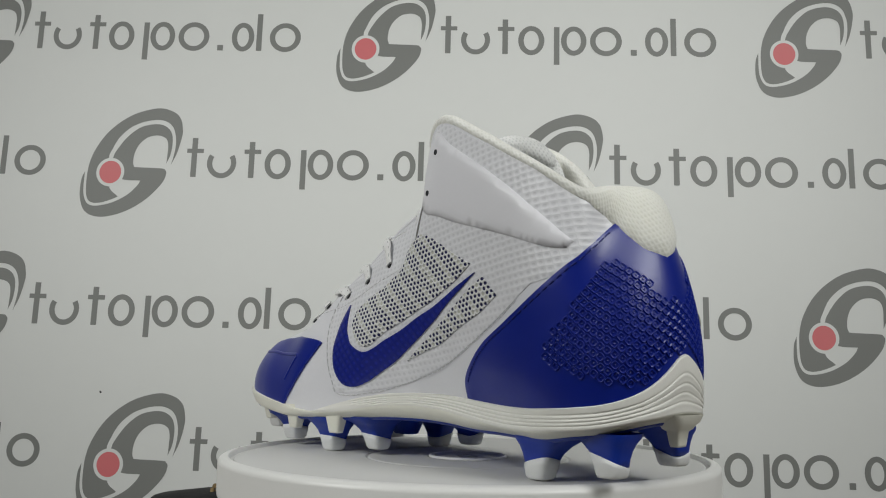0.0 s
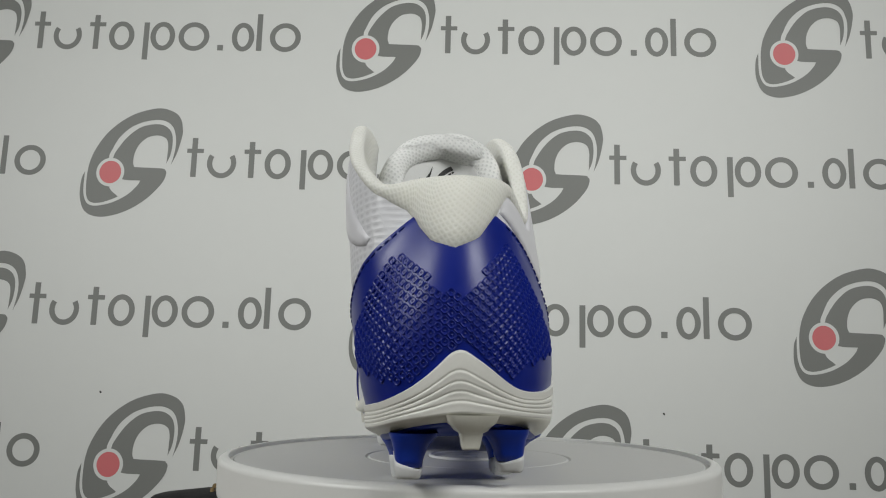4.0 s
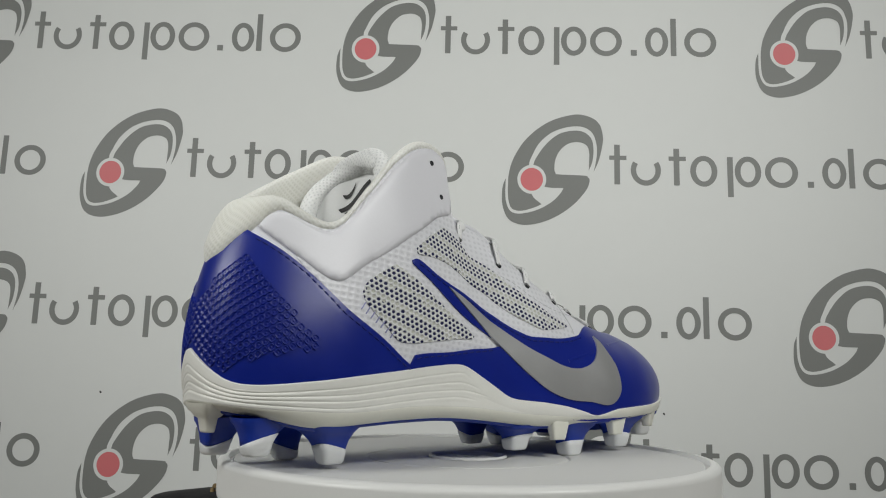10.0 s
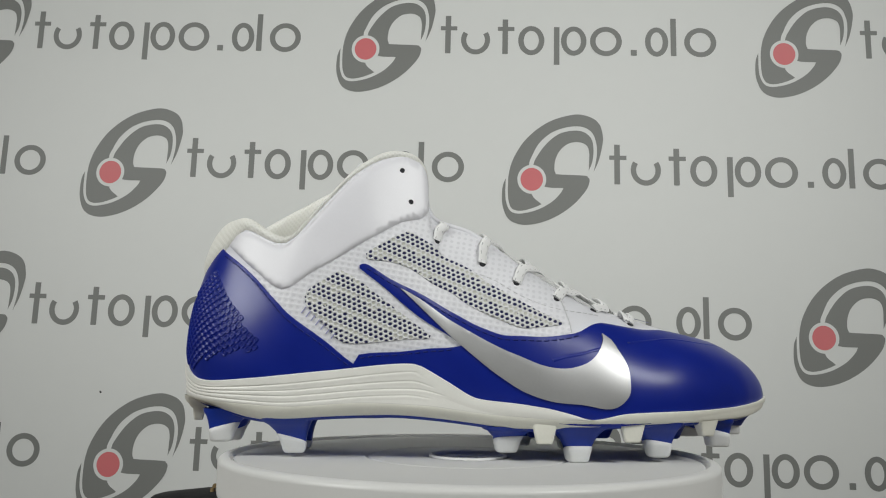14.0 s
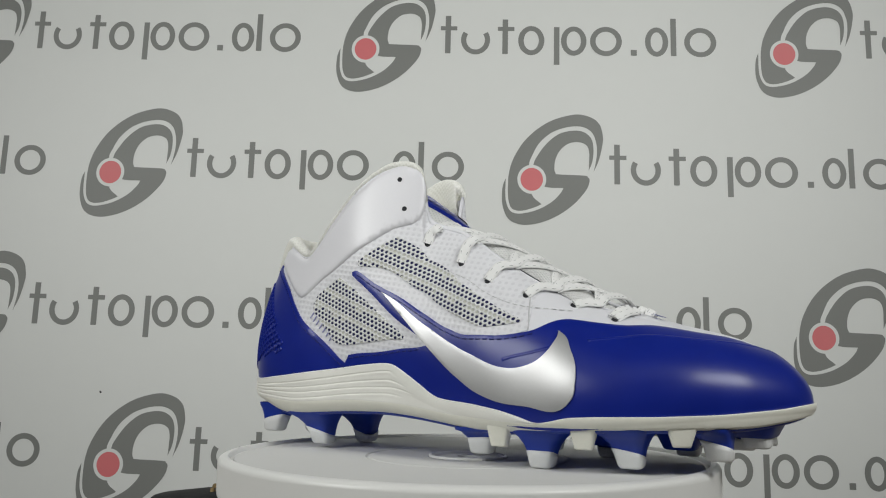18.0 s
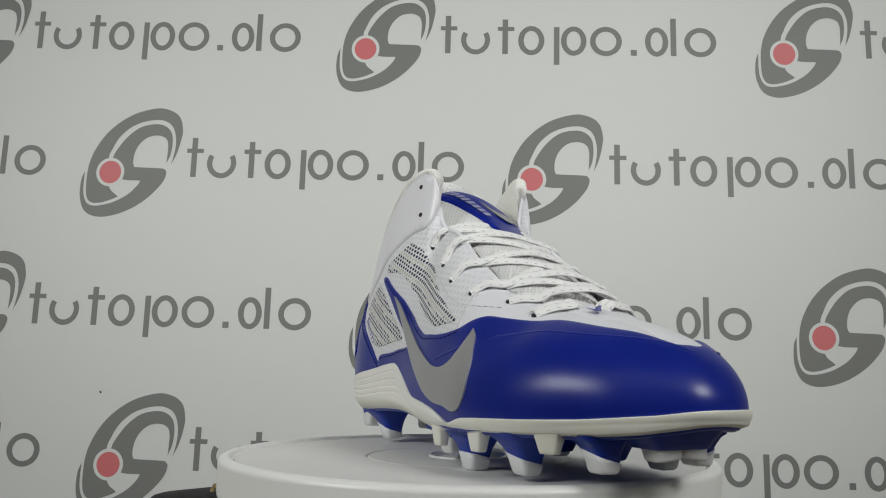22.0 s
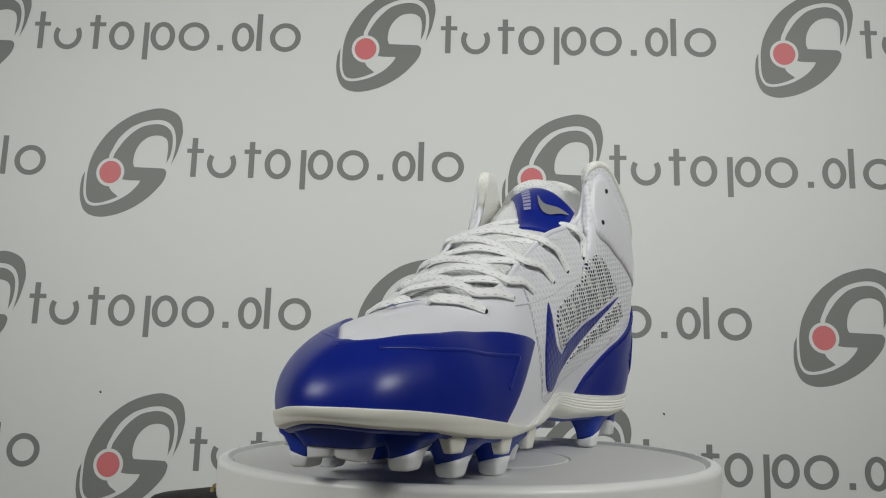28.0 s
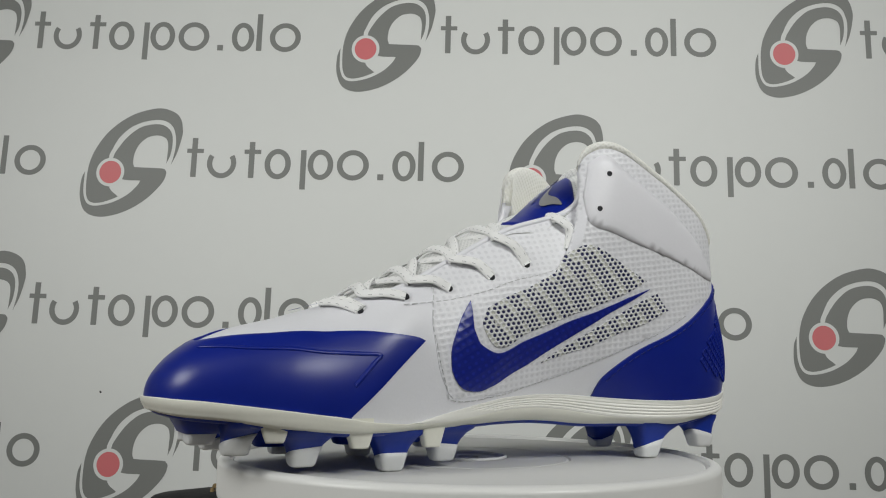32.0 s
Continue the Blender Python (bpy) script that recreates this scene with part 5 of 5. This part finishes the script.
def lower_tier():
    """The cream tier under the midsole, which becomes the rim of the forefoot."""
    tall = RING_MID - RING_LOW
    fore = blur(np.where(RING_FORE, 1.0, 0.0), 9)
    rows = [ring_at(RING_MID - 0.0002, np.full(NQ, -0.0020))]
    for f in np.linspace(1, 0, 14):
        bulge = math.sin(math.pi * min(1.0, 0.12 + 0.62 * (1 - f)))
        d = fore * RING_PROUD * (0.72 + 0.28 * bulge) + (1 - fore) * (RING_PROUD * 0.72 + 0.0004 * bulge) - RING_TUCK * (1 - f) ** 1.6
        rows.append(ring_at(RING_LOW + tall * f, d))
    rows.append(ring_at(RING_LOW - 0.0010, RING_PROUD * 0.4 - RING_TUCK - 0.0008))
    rows.append(ring_at(RING_LOW - 0.0005, np.full(NQ, -0.010)))
    v_, f_ = sheet(np.array(rows), loop_v=True, flip=True)
    return mesh_ob("sole_rim", v_, f_, CREAM, shoe, "cream rubber lower tier and forefoot rim")


sole_band(1.352, 2.622)
lower_tier()


def outsole():
    n, m = 160, 15
    u = np.linspace(0, 1, n)
    at = lambda q, arr: np.stack([np.interp(np.mod(q, 2), np.append(RING_Q, 2.0), np.append(arr[:, k], arr[0, k])) for k in range(arr.shape[1])], 1)
    wall = lambda d, dz: ring_at(RING_LOW, d) + np.array([0, 0, dz])
    rim = [wall(-RING_TUCK - 0.003, 0.0008), wall(RING_PROUD * 0.30 - RING_TUCK - 0.0004, 0.0004), wall(RING_PROUD * 0.20 - RING_TUCK - 0.0008, -0.0016), wall(-RING_TUCK - 0.0022, -0.0026), wall(-RING_TUCK - 0.0060, -0.0022)]
    rows = [at(u, r) for r in rim]
    a, b = at(u, rim[-1]), at(2 - u, rim[-1])
    for k in np.linspace(0, 1, m)[1:-1]:
        p = a + (b - a) * k
        p[:, 2] += 0.0012 * math.sin(math.pi * k)
        rows.append(p)
    rows += [at(2 - u, r) for r in reversed(rim)]
    v_, f_ = sheet(np.array(rows), flip=False)
    return mesh_ob("outsole_plate", v_, f_, BLUE_SOLE, shoe, "royal blue plastic outsole plate", weld=0.0001)


plate = outsole()


def cleat(x, y, z0, inward, lean, size=1.0, cap=0.0070):
    """A stud: blue base that flares out flush with the sole's edge, and a white tip cut off aslant."""
    mm = 0.001
    side = RING_COL[:, 1, 1] < 0.016 if inward > 0 else RING_COL[:, 1, 1] > 0.016
    k = int(np.argmin(np.abs(RING_COL[:, 1, 0] - x * mm) + np.where(side, 0, 1)))
    edge, zt = RING_COL[k, 1, 1] + inward * (RING_TUCK[k] - 0.0006), RING_LOW[k]
    hx, hy = 0.0058 * size, 0.0050 * size
    yc, y_in = y * mm, y * mm + inward * hy * 2.3
    ct, rt = (edge + y_in) / 2, abs(y_in - edge) / 2
    blend = lambda a, b, f: a + (b - a) * f
    zs = np.array([z0, z0 + 0.0012, z0 + 0.0045, z0 + 0.0075, blend(z0 + 0.005, zt, 0.42), blend(z0 + 0.005, zt, 0.66), zt - 0.0022, zt - 0.0004])
    fs = np.array([-0.12, -0.03, 0.05, 0.13, 0.30, 0.58, 0.93, 1.0])
    wide = 1.75 if x > 130 else 2.45
    ang = np.linspace(0, 2 * np.pi, 32, endpoint=False)
    ux, uy = (np.sign(c) * np.abs(c) ** 0.5 for c in (np.cos(ang), np.sin(ang)))

    def ring_of(zc, scale, tilt=(0, 0)):
        z = zc + tilt[0] * hx * ux + tilt[1] * hy * uy
        f = np.interp(z, zs, fs)
        return np.stack([x * mm + lean * 0.0045 * np.maximum(f, 0) + ux * scale * blend(hx, hx * wide, f), blend(yc, ct, np.maximum(f, 0)) + uy * scale * blend(hy, rt, f), z], 1)

    rows = [ring_of(z, 1.0) for z in zs[:1:-1]] + [ring_of(zs[2], 0.02)]
    v_, f_ = sheet(np.array(rows), loop_v=True, flip=True)
    base = mesh_ob("cleat", v_, f_, BLUE_SOLE, shoe, "blue moulded cleat with a white tip")
    t = (0.36 * lean, -0.30 * inward)
    half_t = (t[0] * 0.5, t[1] * 0.5)
    rows = [ring_of(z0 + cap, 0.96, t), ring_of(z0 + cap, 1.05, t), ring_of(z0 + 0.0048, 1.06, half_t), ring_of(z0 + 0.0014, 1.05), ring_of(z0 + 0.0004, 1.03), ring_of(z0, 0.95), ring_of(z0, 0.02)]
    v_, f_ = sheet(np.array(rows), loop_v=True, flip=True)
    mesh_ob("cleat_tip", v_, f_, TIP_WHITE, base, "white plastic tip")


for x, y, z0, inward, lean in ((-130, -4, 0.0060, 1, 1), (-92, -6, 0.0006, 1, -1), (18, -17.5, 0.0026, 1, 0.3), (54, -24, -0.0015, 1, 0), (97.5, -22, 0.0010, 1, -0.6), (135, -9, 0.0055, 1, -0.8),
                               (-130, 36, 0.0034, -1, 1), (-91, 37, -0.0010, -1, -1), (34, 35, 0.0012, -1, 0.3), (65, 43.5, -0.0014, -1, 0), (107.5, 43.5, 0.0020, -1, -0.4), (136, 38, 0.0072, -1, -0.8)):
    cleat(x, y, z0, inward, lean)


def inner_studs():
    for x, y, r in ((72, 10, 1.0), (112, 10, 1.0), (42, 10, 0.9)):
        rows = [section(x / 1000, y / 1000, 0.019, 0.013 * r, 0.011 * r), section(x / 1000, y / 1000, 0.013, 0.010 * r, 0.008 * r), section(x / 1000, y / 1000, 0.0085, 0.008 * r, 0.006 * r),
                section(x / 1000, y / 1000, 0.008, 0.0072 * r, 0.0053 * r), section(x / 1000, y / 1000, 0.008, 0.0001, 0.0001)]
        v_, f_ = sheet(np.array(rows), loop_v=True, flip=True)
        mesh_ob("low_stud", v_, f_, BLUE_SOLE, shoe, "short blue stud under the forefoot")
    # split toe bar
    for y, s in ((10.0, 1), (22.6, -1)):
        rows = []
        for z, k, d in ((0.0215, 1.25, 0), (0.0165, 1.1, 0.001), (0.0125, 1.0, 0.002), (0.0115, 0.92, 0.002), (0.0115, 0.01, 0.002)):
            rows.append(section(0.1465 + d, y / 1000, z, 0.0062 * k, 0.0062 * k, 4, tilt=(0, 0.12 * s)))
        v_, f_ = sheet(np.array(rows), loop_v=True, flip=True)
        mesh_ob("toe_stud", v_, f_, TIP_WHITE, shoe, "white split toe stud")
    rows = [section(0.1455, 0.016, z, 0.0115 * k, 0.0165 * k, 5) for z, k in ((0.026, 1.25), (0.022, 1.15), (0.018, 0.95), (0.0158, 0.86), (0.0158, 0.01))]
    v_, f_ = sheet(np.array(rows), loop_v=True, flip=True)
    mesh_ob("toe_block", v_, f_, BLUE_SOLE, shoe, "blue block under the toe")


inner_studs()


def tooth(x, y, z0, z1, w, d, turn, steps=False):
    rows = []
    prof = ((z1, 1.25, 0), (z1 - 0.002, 1.2, 0), ((z0 + z1) / 2, 1.0, 0), (z0 + 0.001, 0.74, 0), (z0, 0.66, 0), (z0, 0.01, 0))
    if steps:
        zm = (z0 + z1) / 2
        prof = ((z1, 1.9, 0), (zm + 0.0035, 1.65, 0), (zm + 0.0020, 1.30, 0), (zm + 0.0006, 1.12, 0), (zm - 0.0004, 0.80, 0), (z0 + 0.001, 0.62, 0), (z0, 0.55, 0), (z0, 0.01, 0))
    for z, k, _ in prof:
        rows.append(section(0, 0, z, w / 2 * k, d / 2 * k, 5))
    v_, f_ = sheet(np.array(rows), loop_v=True, flip=True)
    ob = mesh_ob("rim_tooth", v_, f_, CREAM, shoe, "cream rubber tooth on the sole edge")
    ob.matrix_basis = pose(x / 1000, y / 1000, 0, 0, 0, turn)


for x, y, turn, low in ((35, -33.0, -5, 0.0095), (79.5, -36.0, 0, 0.0108), (122, -26.0, 24, 0.0135), (48.5, 53.0, 4, 0.0108), (85.5, 56.5, -1, 0.0115), (122.5, 52.0, -12, 0.0145)):
    tooth(x, y, low - 0.0013, 0.0235, 0.0116, 0.0068, turn)
tooth(-145.0, 13, 0.0158, 0.0290, 0.0080, 0.0112, 5, True)


heel_studs()


# ---- turning ----
def motions():
    turn = [(0.0, 130.98), (4.0, 95.51), (8.0, 59.56), (12.0, 24.39), (16.0, -10.71), (20.0, -45.21), (24.0, -79.97), (28.0, -115.48), (32.0, -151.32)]
    rows = [(t, pose(0, 0, 0, 0, 0, a)) for t, a in turn]
    walk(shoe, rows)
    walk(platter, rows)


motions()
